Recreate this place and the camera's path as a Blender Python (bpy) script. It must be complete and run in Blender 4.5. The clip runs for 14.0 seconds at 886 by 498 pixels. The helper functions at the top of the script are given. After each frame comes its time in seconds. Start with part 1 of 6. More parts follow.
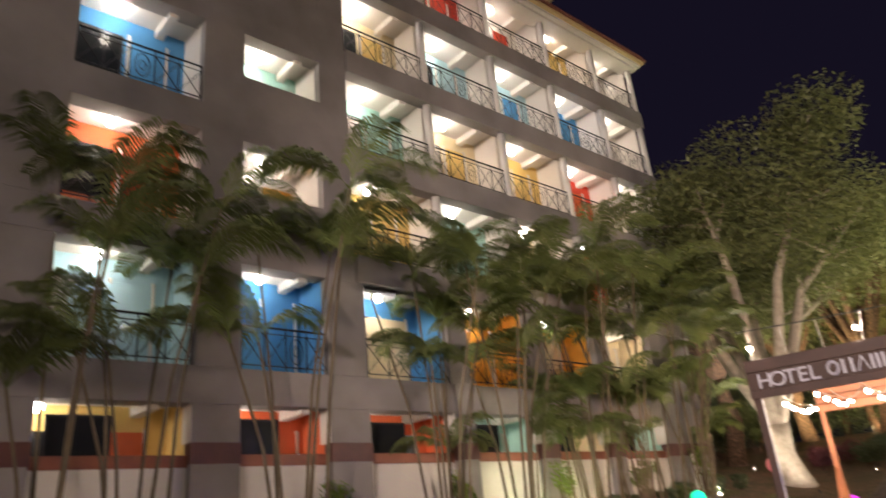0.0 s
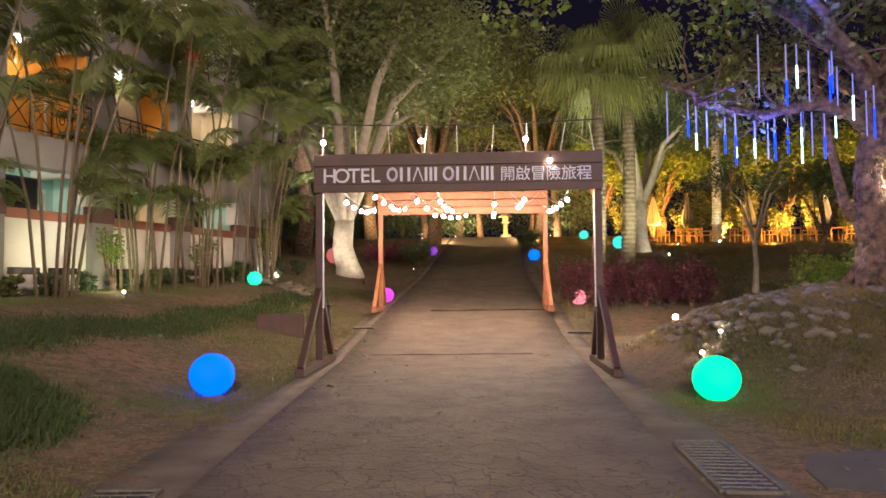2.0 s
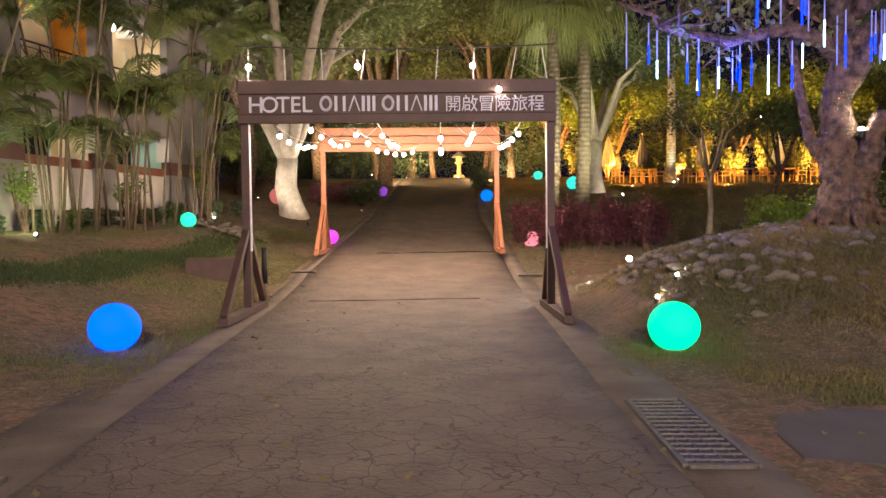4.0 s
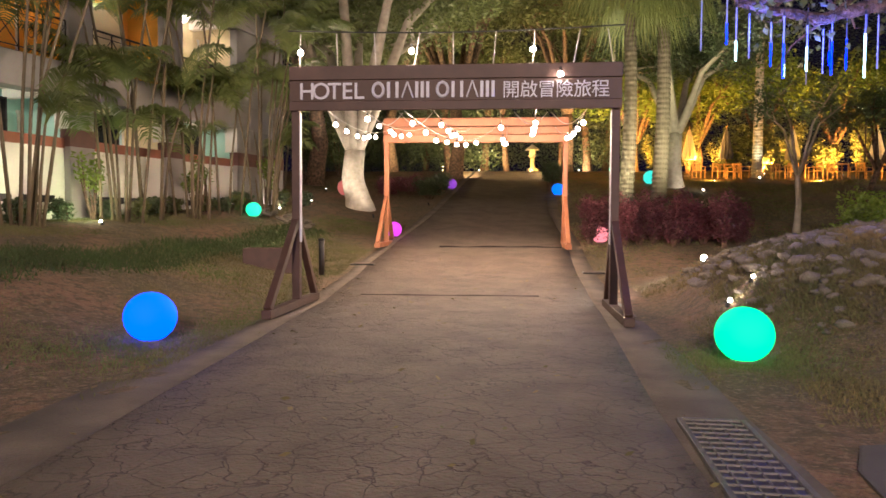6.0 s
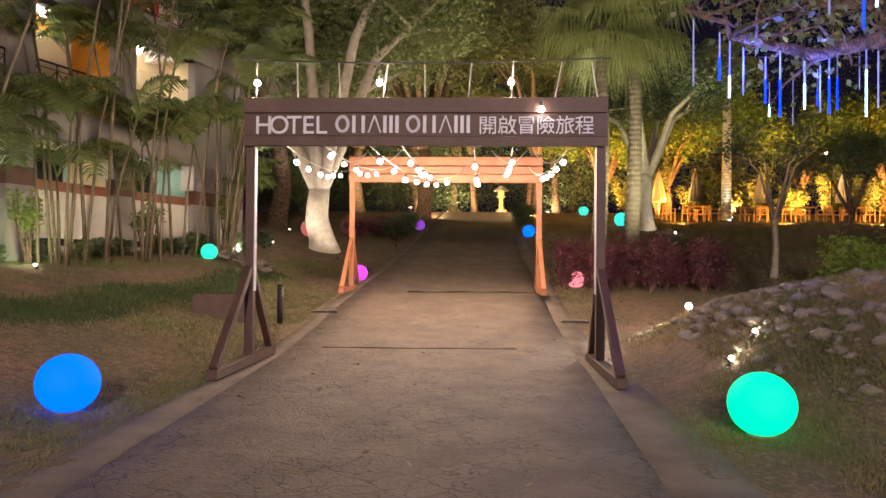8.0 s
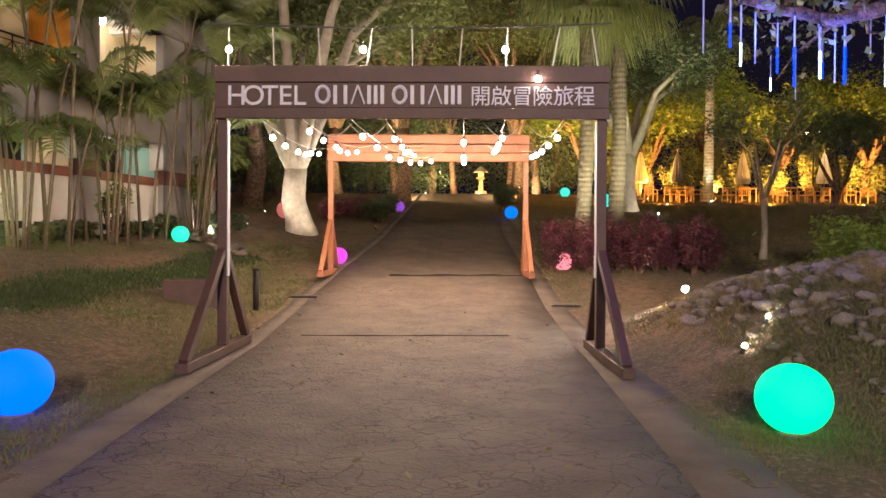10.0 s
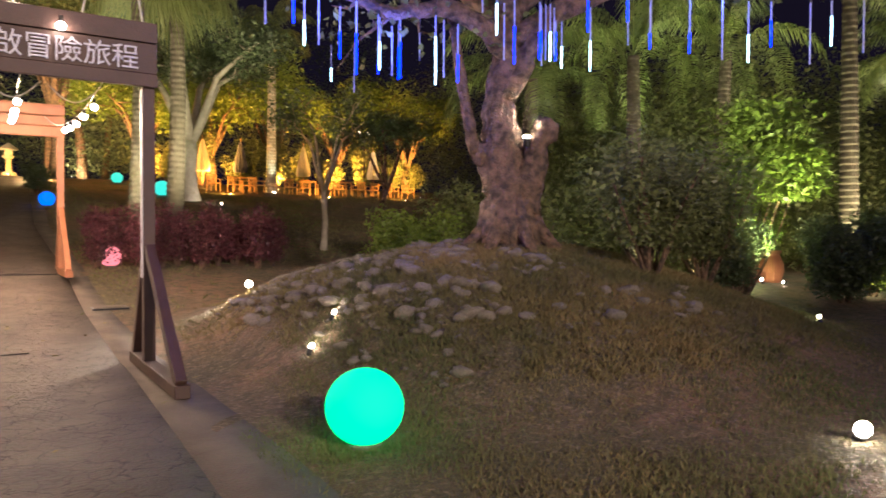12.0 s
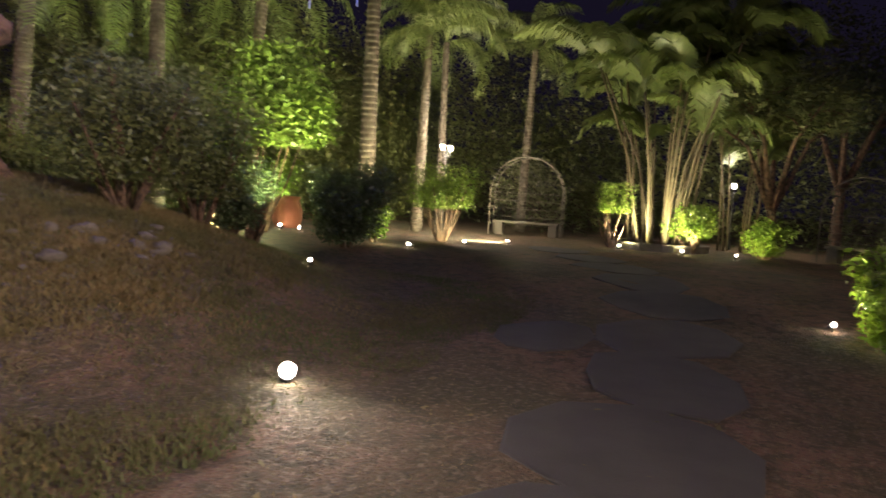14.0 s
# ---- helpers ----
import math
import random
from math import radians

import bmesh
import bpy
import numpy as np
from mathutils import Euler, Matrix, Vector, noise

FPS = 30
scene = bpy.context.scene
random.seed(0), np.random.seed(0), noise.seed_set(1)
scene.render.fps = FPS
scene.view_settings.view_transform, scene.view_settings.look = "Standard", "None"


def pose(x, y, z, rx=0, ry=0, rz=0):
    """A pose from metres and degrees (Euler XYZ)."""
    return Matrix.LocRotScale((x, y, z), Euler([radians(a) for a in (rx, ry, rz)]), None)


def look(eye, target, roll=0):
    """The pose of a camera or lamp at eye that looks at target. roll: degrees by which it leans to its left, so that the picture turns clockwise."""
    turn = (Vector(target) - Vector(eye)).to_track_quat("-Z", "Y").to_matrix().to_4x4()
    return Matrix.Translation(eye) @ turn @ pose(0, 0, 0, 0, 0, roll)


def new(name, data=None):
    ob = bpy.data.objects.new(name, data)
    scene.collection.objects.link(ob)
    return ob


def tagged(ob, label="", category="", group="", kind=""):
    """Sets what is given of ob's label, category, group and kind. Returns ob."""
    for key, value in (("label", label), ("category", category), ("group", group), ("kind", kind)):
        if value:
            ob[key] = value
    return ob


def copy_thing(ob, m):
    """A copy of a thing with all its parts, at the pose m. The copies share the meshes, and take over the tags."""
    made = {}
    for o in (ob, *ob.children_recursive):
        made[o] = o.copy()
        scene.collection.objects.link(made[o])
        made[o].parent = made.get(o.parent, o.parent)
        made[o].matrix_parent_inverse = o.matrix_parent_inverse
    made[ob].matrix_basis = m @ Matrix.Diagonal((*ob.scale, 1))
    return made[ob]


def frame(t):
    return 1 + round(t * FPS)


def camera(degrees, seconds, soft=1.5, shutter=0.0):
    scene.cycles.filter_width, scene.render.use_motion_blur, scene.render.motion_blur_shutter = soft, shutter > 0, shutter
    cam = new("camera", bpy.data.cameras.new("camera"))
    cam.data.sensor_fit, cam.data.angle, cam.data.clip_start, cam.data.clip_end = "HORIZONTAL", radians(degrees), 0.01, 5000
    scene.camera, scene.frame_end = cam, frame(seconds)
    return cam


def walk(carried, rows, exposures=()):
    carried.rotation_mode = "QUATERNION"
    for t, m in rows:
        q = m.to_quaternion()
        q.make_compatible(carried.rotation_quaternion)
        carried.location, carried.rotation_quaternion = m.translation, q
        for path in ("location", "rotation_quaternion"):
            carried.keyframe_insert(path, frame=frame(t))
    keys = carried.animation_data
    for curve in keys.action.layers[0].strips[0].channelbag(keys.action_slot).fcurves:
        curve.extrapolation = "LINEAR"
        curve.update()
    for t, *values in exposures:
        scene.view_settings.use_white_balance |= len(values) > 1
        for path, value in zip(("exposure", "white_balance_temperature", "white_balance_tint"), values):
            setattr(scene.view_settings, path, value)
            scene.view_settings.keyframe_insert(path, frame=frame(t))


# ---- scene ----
cam = camera(63.3, 14.0, shutter=0.25)
PATH = [
    (0, (0.16, -14.82, 1.55), (-0.848, -13.252, 2.275), -5.65),
    (0.5, (0.185, -14.48, 1.556), (-0.475, -12.652, 2.025), -3.45),
    (1, (0.225, -14.16, 1.575), (-0.105, -12.207, 1.857), -1.0),
    (1.5, (0.256, -13.803, 1.6), (0.068, -11.818, 1.758), -0.7),
    (2, (0.369, -13.482, 1.604), (0.273, -11.486, 1.694), -0.5),
    (2.5, (0.428, -13.187, 1.577), (0.409, -11.188, 1.603), -0.5),
    (3, (0.396, -12.907, 1.591), (0.433, -10.908, 1.572), -0.8),
    (5.5, (0.963, -11.933, 1.537), (0.875, -9.938, 1.44), 0.5),
    (6, (0.96, -11.803, 1.544), (0.773, -9.814, 1.456), 0.3),
    (6.5, (1.071, -11.582, 1.585), (0.832, -9.597, 1.519), 0.5),
    (7, (1.063, -11.31, 1.592), (0.855, -9.321, 1.56), 0.7),
    (7.5, (0.906, -10.985, 1.66), (0.75, -8.991, 1.673), 0.7),
    (7.7, (0.86, -10.87, 1.655), (0.737, -8.874, 1.678), 0.6),
    (10, (0.586, -9.972, 1.632), (0.557, -7.972, 1.607), 0.3),
    (10.5, (0.6, -9.773, 1.623), (0.704, -7.776, 1.559), -0.2),
    (11, (0.704, -9.514, 1.624), (1.126, -7.561, 1.535), -0.2),
    (11.5, (0.822, -9.164, 1.629), (1.619, -7.331, 1.55), 0.1),
    (12, (0.973, -8.831, 1.647), (2.058, -7.151, 1.603), 0.3),
    (12.5, (1.184, -8.795, 1.648), (2.437, -7.238, 1.586), 0.6),
    (13, (1.465, -8.975, 1.618), (2.937, -7.624, 1.525), 1.3),
    (13.5, (1.773, -9.111, 1.578), (3.451, -8.028, 1.467), 2.4),
    (14, (2.254, -9.167, 1.555), (4.08, -8.365, 1.405), 3.7),
]
walk(cam, [(t, look(e, g, r)) for t, e, g, r in PATH], [(0, 0.62, 6100, 14), (14, 0.62, 6100, 14)])

# ---- light: the night sky, and the lamps of the hotel's forecourt behind the walker ----
world = bpy.data.worlds.new("night")
scene.world = world
world.use_nodes = True
WN = world.node_tree.nodes
WN["Background"].inputs["Color"].default_value = (0.34, 0.26, 0.60, 1)
WN["Background"].inputs["Strength"].default_value = 0.013


def lamp(name, kind, at, power, colour=(1, 1, 1), size=0.1, aim=None, angle=60, blend=0.5):
    data = bpy.data.lights.new(name, kind)
    data.energy, data.color = power, colour
    if kind == "AREA":
        data.size = size
    else:
        data.shadow_soft_size = size
    if kind == "SPOT":
        data.spot_size, data.spot_blend = radians(angle), blend
    ob = new(name, data)
    ob.matrix_world = look(at, aim) if aim else Matrix.Translation(at)
    return ob


lamp("forecourt_light", "AREA", (-2.0, -30.0, 8.0), 1150, (1.0, 0.78, 0.61), 3.0, (-4.0, 2.0, 2.5))
lamp("forecourt_light", "SPOT", (3.0, -30.0, 10.0), 19000, (1.0, 0.78, 0.61), 0.7, (-0.5, 13.0, 6.0), 56, 0.7)

# ---- materials ----


def mat(name, colour, rough=0.7, second=None, scale=4.0, fine=60.0, bump=0.15, metal=0.0, glow=0.0, glow_colour=None,
        each=0.0, sss=0.0, spec=0.5, mix=0.6, dist=0.02):
    """A surface of two colours in patches, with fine grain and relief, in metres of the object's own space."""
    m = bpy.data.materials.new(name)
    m.use_nodes = True
    n, l = m.node_tree.nodes, m.node_tree.links
    b = n["Principled BSDF"]
    b.inputs["Roughness"].default_value, b.inputs["Metallic"].default_value = rough, metal
    b.inputs["Specular IOR Level"].default_value = spec
    second = second or tuple(c * 0.6 for c in colour)
    geo = n.new("ShaderNodeTexCoord")
    big, small = n.new("ShaderNodeTexNoise"), n.new("ShaderNodeTexNoise")
    big.inputs["Scale"].default_value, small.inputs["Scale"].default_value = scale, fine
    big.inputs["Detail"].default_value, small.inputs["Detail"].default_value = 5, 3
    l.new(geo.outputs["Object"], big.inputs["Vector"]), l.new(geo.outputs["Object"], small.inputs["Vector"])
    ramp = n.new("ShaderNodeMapRange")
    ramp.inputs["From Min"].default_value, ramp.inputs["From Max"].default_value = 0.35, 0.65
    l.new(big.outputs["Fac"], ramp.inputs["Value"])
    mixer = n.new("ShaderNodeMix")
    mixer.data_type = "RGBA"
    mixer.inputs["A"].default_value, mixer.inputs["B"].default_value = (*colour, 1), (*second, 1)
    fac = n.new("ShaderNodeMath")
    fac.operation = "MULTIPLY"
    fac.inputs[1].default_value = mix
    l.new(ramp.outputs["Result"], fac.inputs[0])
    l.new(fac.outputs[0], mixer.inputs["Factor"])
    grain = n.new("ShaderNodeMix")
    grain.data_type, grain.blend_type = "RGBA", "MULTIPLY"
    grain.inputs["Factor"].default_value = 0.35
    l.new(mixer.outputs["Result"], grain.inputs["A"])
    l.new(small.outputs["Color"], grain.inputs["B"])
    bright = n.new("ShaderNodeHueSaturation")
    bright.inputs["Value"].default_value = 1.22
    if each:
        info, rng = n.new("ShaderNodeObjectInfo"), n.new("ShaderNodeMapRange")
        isl = n.new("ShaderNodeNewGeometry")
        add = n.new("ShaderNodeMath")
        add.operation = "ADD"
        l.new(info.outputs["Random"], add.inputs[0])
        l.new(isl.outputs["Random Per Island"], add.inputs[1])
        rng.inputs["From Max"].default_value = 2.0
        rng.inputs["To Min"].default_value, rng.inputs["To Max"].default_value = 1.22 - each, 1.22 + each
        l.new(add.outputs[0], rng.inputs["Value"])
        l.new(rng.outputs["Result"], bright.inputs["Value"])
    l.new(grain.outputs["Result"], bright.inputs["Color"])
    l.new(bright.outputs["Color"], b.inputs["Base Color"])
    if bump:
        bp = n.new("ShaderNodeBump")
        bp.inputs["Strength"].default_value, bp.inputs["Distance"].default_value = bump, dist
        l.new(small.outputs["Fac"], bp.inputs["Height"])
        l.new(bp.outputs["Normal"], b.inputs["Normal"])
    if glow:
        b.inputs["Emission Color"].default_value = (*(glow_colour or colour), 1)
        b.inputs["Emission Strength"].default_value = glow
    if sss:
        tr, add2 = n.new("ShaderNodeBsdfTranslucent"), n.new("ShaderNodeMixShader")
        l.new(bright.outputs["Color"], tr.inputs["Color"])
        add2.inputs["Fac"].default_value = sss
        l.new(b.outputs["BSDF"], add2.inputs[1]), l.new(tr.outputs["BSDF"], add2.inputs[2])
        l.new(add2.outputs["Shader"], n["Material Output"].inputs["Surface"])
    return m


def glow_mat(name, colour, strength):
    m = bpy.data.materials.new(name)
    m.use_nodes = True
    b = m.node_tree.nodes["Principled BSDF"]
    b.inputs["Base Color"].default_value = (*[0.02 + 0.3 * c for c in colour], 1)
    b.inputs["Roughness"].default_value = 0.8
    b.inputs["Specular IOR Level"].default_value = 0.15
    b.inputs["Emission Color"].default_value = (*colour, 1)
    b.inputs["Emission Strength"].default_value = strength
    return m


M_WOOD = mat("dark_stained_wood", (0.07, 0.033, 0.024), 0.6, (0.038, 0.018, 0.014), 3.0, 45, 0.25, each=0.2)
# Same brown wood, with the bulbs' warm light put into its colour.
M_WOOD_LIT = mat("bulb_lit_brown_wood", (0.36, 0.145, 0.07), 0.55, (0.22, 0.085, 0.045), 3.0, 45, 0.25, each=0.2)
M_LETTER = mat("painted_letter", (0.54, 0.52, 0.58), 0.5, (0.43, 0.41, 0.48), 8, 80, 0.05)
M_STEEL = mat("galvanised_steel", (0.15, 0.135, 0.12), 0.55, (0.06, 0.055, 0.05), 12, 90, 0.2, metal=0.3)
M_BLACK = mat("black_metal", (0.02, 0.02, 0.02), 0.45, (0.035, 0.03, 0.03), 10, 80, 0.05, metal=0.3)
M_CABLE = mat("black_cable", (0.015, 0.015, 0.015), 0.6)
M_PALECABLE = mat("pale_cable", (0.5, 0.46, 0.42), 0.6)
M_WALL = mat("grey_render", (0.31, 0.285, 0.275), 0.9, (0.21, 0.195, 0.185), 0.7, 40, 0.25, mix=0.8)
M_WHITE = mat("white_render", (0.72, 0.70, 0.66), 0.85, (0.58, 0.56, 0.52), 0.8, 40, 0.1)
M_BAND = mat("brown_tile_band", (0.13, 0.05, 0.04), 0.5, (0.08, 0.035, 0.03), 3, 40, 0.2)
M_ROOFT = mat("red_roof_tile", (0.25, 0.09, 0.06), 0.7, (0.15, 0.06, 0.04), 3, 40, 0.2)
M_EAVE = mat("yellow_eave", (0.62, 0.48, 0.26), 0.8, (0.5, 0.38, 0.2), 1, 40, 0.1)
ROOM = {
    "white": mat("wall_white", (0.74, 0.70, 0.64), 0.85, (0.62, 0.58, 0.52), 0.8, 40, 0.08),
    "blue": mat("wall_blue", (0.10, 0.34, 0.66), 0.8, (0.08, 0.27, 0.55), 0.8, 40, 0.08),
    "sky": mat("wall_pale_blue", (0.45, 0.66, 0.72), 0.8, (0.38, 0.58, 0.64), 0.8, 40, 0.08),
    "teal": mat("wall_mint", (0.38, 0.62, 0.54), 0.8, (0.3, 0.52, 0.45), 0.8, 40, 0.08),
    "yellow": mat("wall_yellow", (0.78, 0.55, 0.18), 0.8, (0.66, 0.46, 0.14), 0.8, 40, 0.08),
    "cream": mat("wall_cream", (0.78, 0.66, 0.42), 0.8, (0.68, 0.56, 0.34), 0.8, 40, 0.08),
    "amber": mat("wall_amber", (0.80, 0.36, 0.04), 0.8, (0.68, 0.30, 0.03), 0.8, 40, 0.08),
    "orange": mat("wall_orange", (0.75, 0.16, 0.05), 0.8, (0.62, 0.12, 0.04), 0.8, 40, 0.08),
    "red": mat("wall_red", (0.68, 0.08, 0.04), 0.8, (0.55, 0.06, 0.03), 0.8, 40, 0.08),
}
M_DARKGLASS = mat("dark_window_glass", (0.02, 0.022, 0.025), 0.12, (0.03, 0.03, 0.03), 2, 30, 0.0)
M_CURTAIN = mat("pale_curtain", (0.55, 0.50, 0.44), 0.9, (0.42, 0.38, 0.33), 6, 60, 0.2)
M_BARK = mat("grey_brown_bark", (0.185, 0.112, 0.072), 0.95, (0.045, 0.03, 0.022), 9, 34, 1.0, mix=1.0, dist=0.045)
M_BARKW = mat("whitewashed_bark", (0.52, 0.47, 0.38), 0.9, (0.28, 0.245, 0.19), 5, 30, 0.8, dist=0.04)
M_GREYBARK = mat("pale_grey_bark", (0.34, 0.295, 0.235), 0.9, (0.18, 0.152, 0.118), 5, 40, 0.5)
M_CANE = mat("palm_cane", (0.16, 0.125, 0.07), 0.7, (0.085, 0.06, 0.04), 5, 40, 0.3, each=0.25)
M_PALMTRUNK = mat("ringed_palm_trunk", (0.115, 0.092, 0.07), 0.9, (0.07, 0.055, 0.04), 4, 40, 0.5)
M_LEAF = mat("tree_leaf", (0.125, 0.14, 0.045), 0.5, (0.08, 0.095, 0.03), 0.7, 30, 0.0, each=0.45, sss=0.3)
M_LEAFD = mat("dark_leaf", (0.09, 0.12, 0.058), 0.42, (0.058, 0.082, 0.036), 0.7, 30, 0.0, each=0.45, sss=0.25)
# Brighter leaf green: lamp light put into the colour of lit plants.
M_LEAFB = mat("lit_leaf", (0.17, 0.24, 0.035), 0.45, (0.11, 0.17, 0.025), 0.7, 30, 0.0, each=0.4, sss=0.35)
M_PALM = mat("palm_leaflet", (0.17, 0.21, 0.063), 0.45, (0.105, 0.138, 0.04), 0.9, 30, 0.0, each=0.4, sss=0.3)
M_FAN = mat("fan_palm_leaf", (0.17, 0.185, 0.07), 0.5, (0.12, 0.135, 0.045), 0.9, 30, 0.0, each=0.4, sss=0.3)
M_REDLEAF = mat("red_hedge_leaf", (0.15, 0.042, 0.055), 0.45, (0.08, 0.035, 0.038), 1.2, 30, 0.0, each=0.5, sss=0.25)
M_GRASS = mat("grass_blade", (0.105, 0.135, 0.04), 0.7, (0.15, 0.125, 0.055), 0.5, 30, 0.0, each=0.4, sss=0.25, mix=1.0)
M_DRY = mat("dry_grass_blade", (0.25, 0.18, 0.08), 0.8, (0.09, 0.095, 0.035), 0.6, 30, 0.0, each=0.4, sss=0.2, mix=1.0)
M_LUSH = mat("lush_grass_blade", (0.055, 0.09, 0.022), 0.7, (0.05, 0.07, 0.02), 0.8, 30, 0.0, each=0.4, sss=0.25, mix=1.0)
M_STONE = mat("river_stone", (0.165, 0.138, 0.11), 0.85, (0.075, 0.062, 0.049), 5, 60, 0.6, each=0.45)
M_FLAG = mat("dark_flagstone", (0.085, 0.075, 0.066), 0.8, (0.05, 0.044, 0.04), 2, 70, 0.3, each=0.15)
M_BULB = glow_mat("bulb_glass", (1.0, 0.80, 0.62), 60)
M_CEIL = glow_mat("ceiling_lamp_glass", (1.0, 0.93, 0.82), 30)
M_LENS = glow_mat("spotlight_lens", (1.0, 0.90, 0.70), 60)
M_LANTERN = glow_mat("lantern_glass", (1.0, 0.86, 0.62), 14)


def ground_material():
    """Bare reddish earth, thin grass and fallen bits, at three scales."""
    m = mat("lawn_and_dry_earth", (0.2, 0.11, 0.066), 0.95, (0.09, 0.075, 0.035), 0.5, 34, 1.0, mix=1.0, dist=0.05)
    n, l = m.node_tree.nodes, m.node_tree.links
    b = n["Principled BSDF"]
    co = next(x for x in n if x.type == "TEX_COORD")
    old = b.inputs["Base Color"].links[0].from_socket
    for scale, lo, hi, tone, amount in ((5.5, 0.45, 0.62, (0.06, 0.055, 0.028, 1), 0.75), (17.0, 0.52, 0.66, (0.27, 0.19, 0.12, 1), 0.55), (28.0, 0.55, 0.68, (0.045, 0.035, 0.025, 1), 0.7)):
        t, r, f, x = n.new("ShaderNodeTexNoise"), n.new("ShaderNodeMapRange"), n.new("ShaderNodeMath"), n.new("ShaderNodeMix")
        t.inputs["Scale"].default_value, t.inputs["Detail"].default_value = scale, 6
        r.inputs["From Min"].default_value, r.inputs["From Max"].default_value = lo, hi
        f.operation, f.inputs[1].default_value = "MULTIPLY", amount
        x.data_type = "RGBA"
        l.new(co.outputs["Object"], t.inputs["Vector"])
        l.new(t.outputs["Fac"], r.inputs["Value"])
        l.new(r.outputs["Result"], f.inputs[0])
        l.new(f.outputs[0], x.inputs["Factor"])
        l.new(old, x.inputs["A"])
        x.inputs["B"].default_value = tone
        old = x.outputs["Result"]
    l.new(old, b.inputs["Base Color"])
    return m


def drive_material():
    """Brown stamped concrete with shallow cracks and worn patches."""
    m = mat("stamped_concrete", (0.152, 0.117, 0.091), 0.8, (0.098, 0.075, 0.058), 1.6, 30, 1.0, mix=0.9, dist=0.03)
    n, l = m.node_tree.nodes, m.node_tree.links
    b = n["Principled BSDF"]
    co = next(x for x in n if x.type == "TEX_COORD")
    warp = n.new("ShaderNodeTexNoise")
    warp.inputs["Scale"].default_value = 2.2
    warp.inputs["Detail"].default_value = 4
    addv = n.new("ShaderNodeMix")
    addv.data_type, addv.blend_type = "RGBA", "ADD"
    addv.inputs["Factor"].default_value = 0.55
    l.new(co.outputs["Object"], addv.inputs["A"])
    l.new(co.outputs["Object"], warp.inputs["Vector"])
    l.new(warp.outputs["Color"], addv.inputs["B"])
    vor = n.new("ShaderNodeTexVoronoi")
    vor.feature = "DISTANCE_TO_EDGE"
    vor.inputs["Scale"].default_value = 3.9
    l.new(addv.outputs["Result"], vor.inputs["Vector"])
    crack = n.new("ShaderNodeMapRange")
    crack.inputs["From Min"].default_value, crack.inputs["From Max"].default_value = 0.0, 0.03
    l.new(vor.outputs["Distance"], crack.inputs["Value"])
    patch = n.new("ShaderNodeTexNoise")
    patch.inputs["Scale"].default_value = 0.55
    l.new(co.outputs["Object"], patch.inputs["Vector"])
    where = n.new("ShaderNodeMapRange")
    where.inputs["From Min"].default_value, where.inputs["From Max"].default_value = 0.50, 0.30
    l.new(patch.outputs["Fac"], where.inputs["Value"])
    both = n.new("ShaderNodeMath")
    both.operation = "MAXIMUM"
    l.new(crack.outputs["Result"], both.inputs[0])
    l.new(where.outputs["Result"], both.inputs[1])
    old = b.inputs["Base Color"].links[0].from_socket
    dark = n.new("ShaderNodeMix")
    dark.data_type = "RGBA"
    l.new(both.outputs[0], dark.inputs["Factor"])
    dark.inputs["A"].default_value = (0.055, 0.042, 0.036, 1)
    l.new(old, dark.inputs["B"])
    l.new(dark.outputs["Result"], b.inputs["Base Color"])
    bp = n.new("ShaderNodeBump")
    bp.inputs["Strength"].default_value, bp.inputs["Distance"].default_value = 0.9, 0.02
    l.new(both.outputs[0], bp.inputs["Height"])
    fine = n.new("ShaderNodeTexVoronoi")
    fine.feature = "DISTANCE_TO_EDGE"
    fine.inputs["Scale"].default_value = 10.0
    l.new(addv.outputs["Result"], fine.inputs["Vector"])
    thin = n.new("ShaderNodeMapRange")
    thin.inputs["From Max"].default_value = 0.05
    l.new(fine.outputs["Distance"], thin.inputs["Value"])
    bq = n.new("ShaderNodeBump")
    bq.inputs["Strength"].default_value, bq.inputs["Distance"].default_value = 0.35, 0.01
    l.new(thin.outputs["Result"], bq.inputs["Height"])
    l.new(b.inputs["Normal"].links[0].from_socket, bq.inputs["Normal"])
    prev = bq.outputs["Normal"]
    l.new(prev, bp.inputs["Normal"])
    l.new(bp.outputs["Normal"], b.inputs["Normal"])
    return m


M_GROUND = ground_material()
M_DRIVE = drive_material()
M_JOINT = mat("dark_joint", (0.04, 0.032, 0.027), 0.9, (0.025, 0.02, 0.018), 6, 60, 0.4)
M_EDGE = mat("concrete_edge", (0.14, 0.11, 0.085), 0.9, (0.07, 0.056, 0.045), 1.8, 40, 0.8, mix=0.8)

# ---- shape helpers ----


def thing(name, at, label, category, group="", kind="", turn=0.0):
    ob = new(name)
    ob.empty_display_size = 0.1
    ob.matrix_world = pose(*at, 0, 0, turn)
    return tagged(ob, label, category, group, kind)


def finish(bm, name):
    me = bpy.data.meshes.new(name)
    bm.to_mesh(me)
    bm.free()
    return me


def part(name, bm, material, parent, label="", smooth=False, m=None):
    me = finish(bm, name) if isinstance(bm, bmesh.types.BMesh) else bm
    if not me.materials:
        me.materials.append(material)
    if smooth:
        me.polygons.foreach_set("use_smooth", [True] * len(me.polygons))
    ob = new(name, me)
    ob.parent = parent
    if m is not None:
        ob.matrix_basis = m
    if label:
        tagged(ob, label)
    return ob


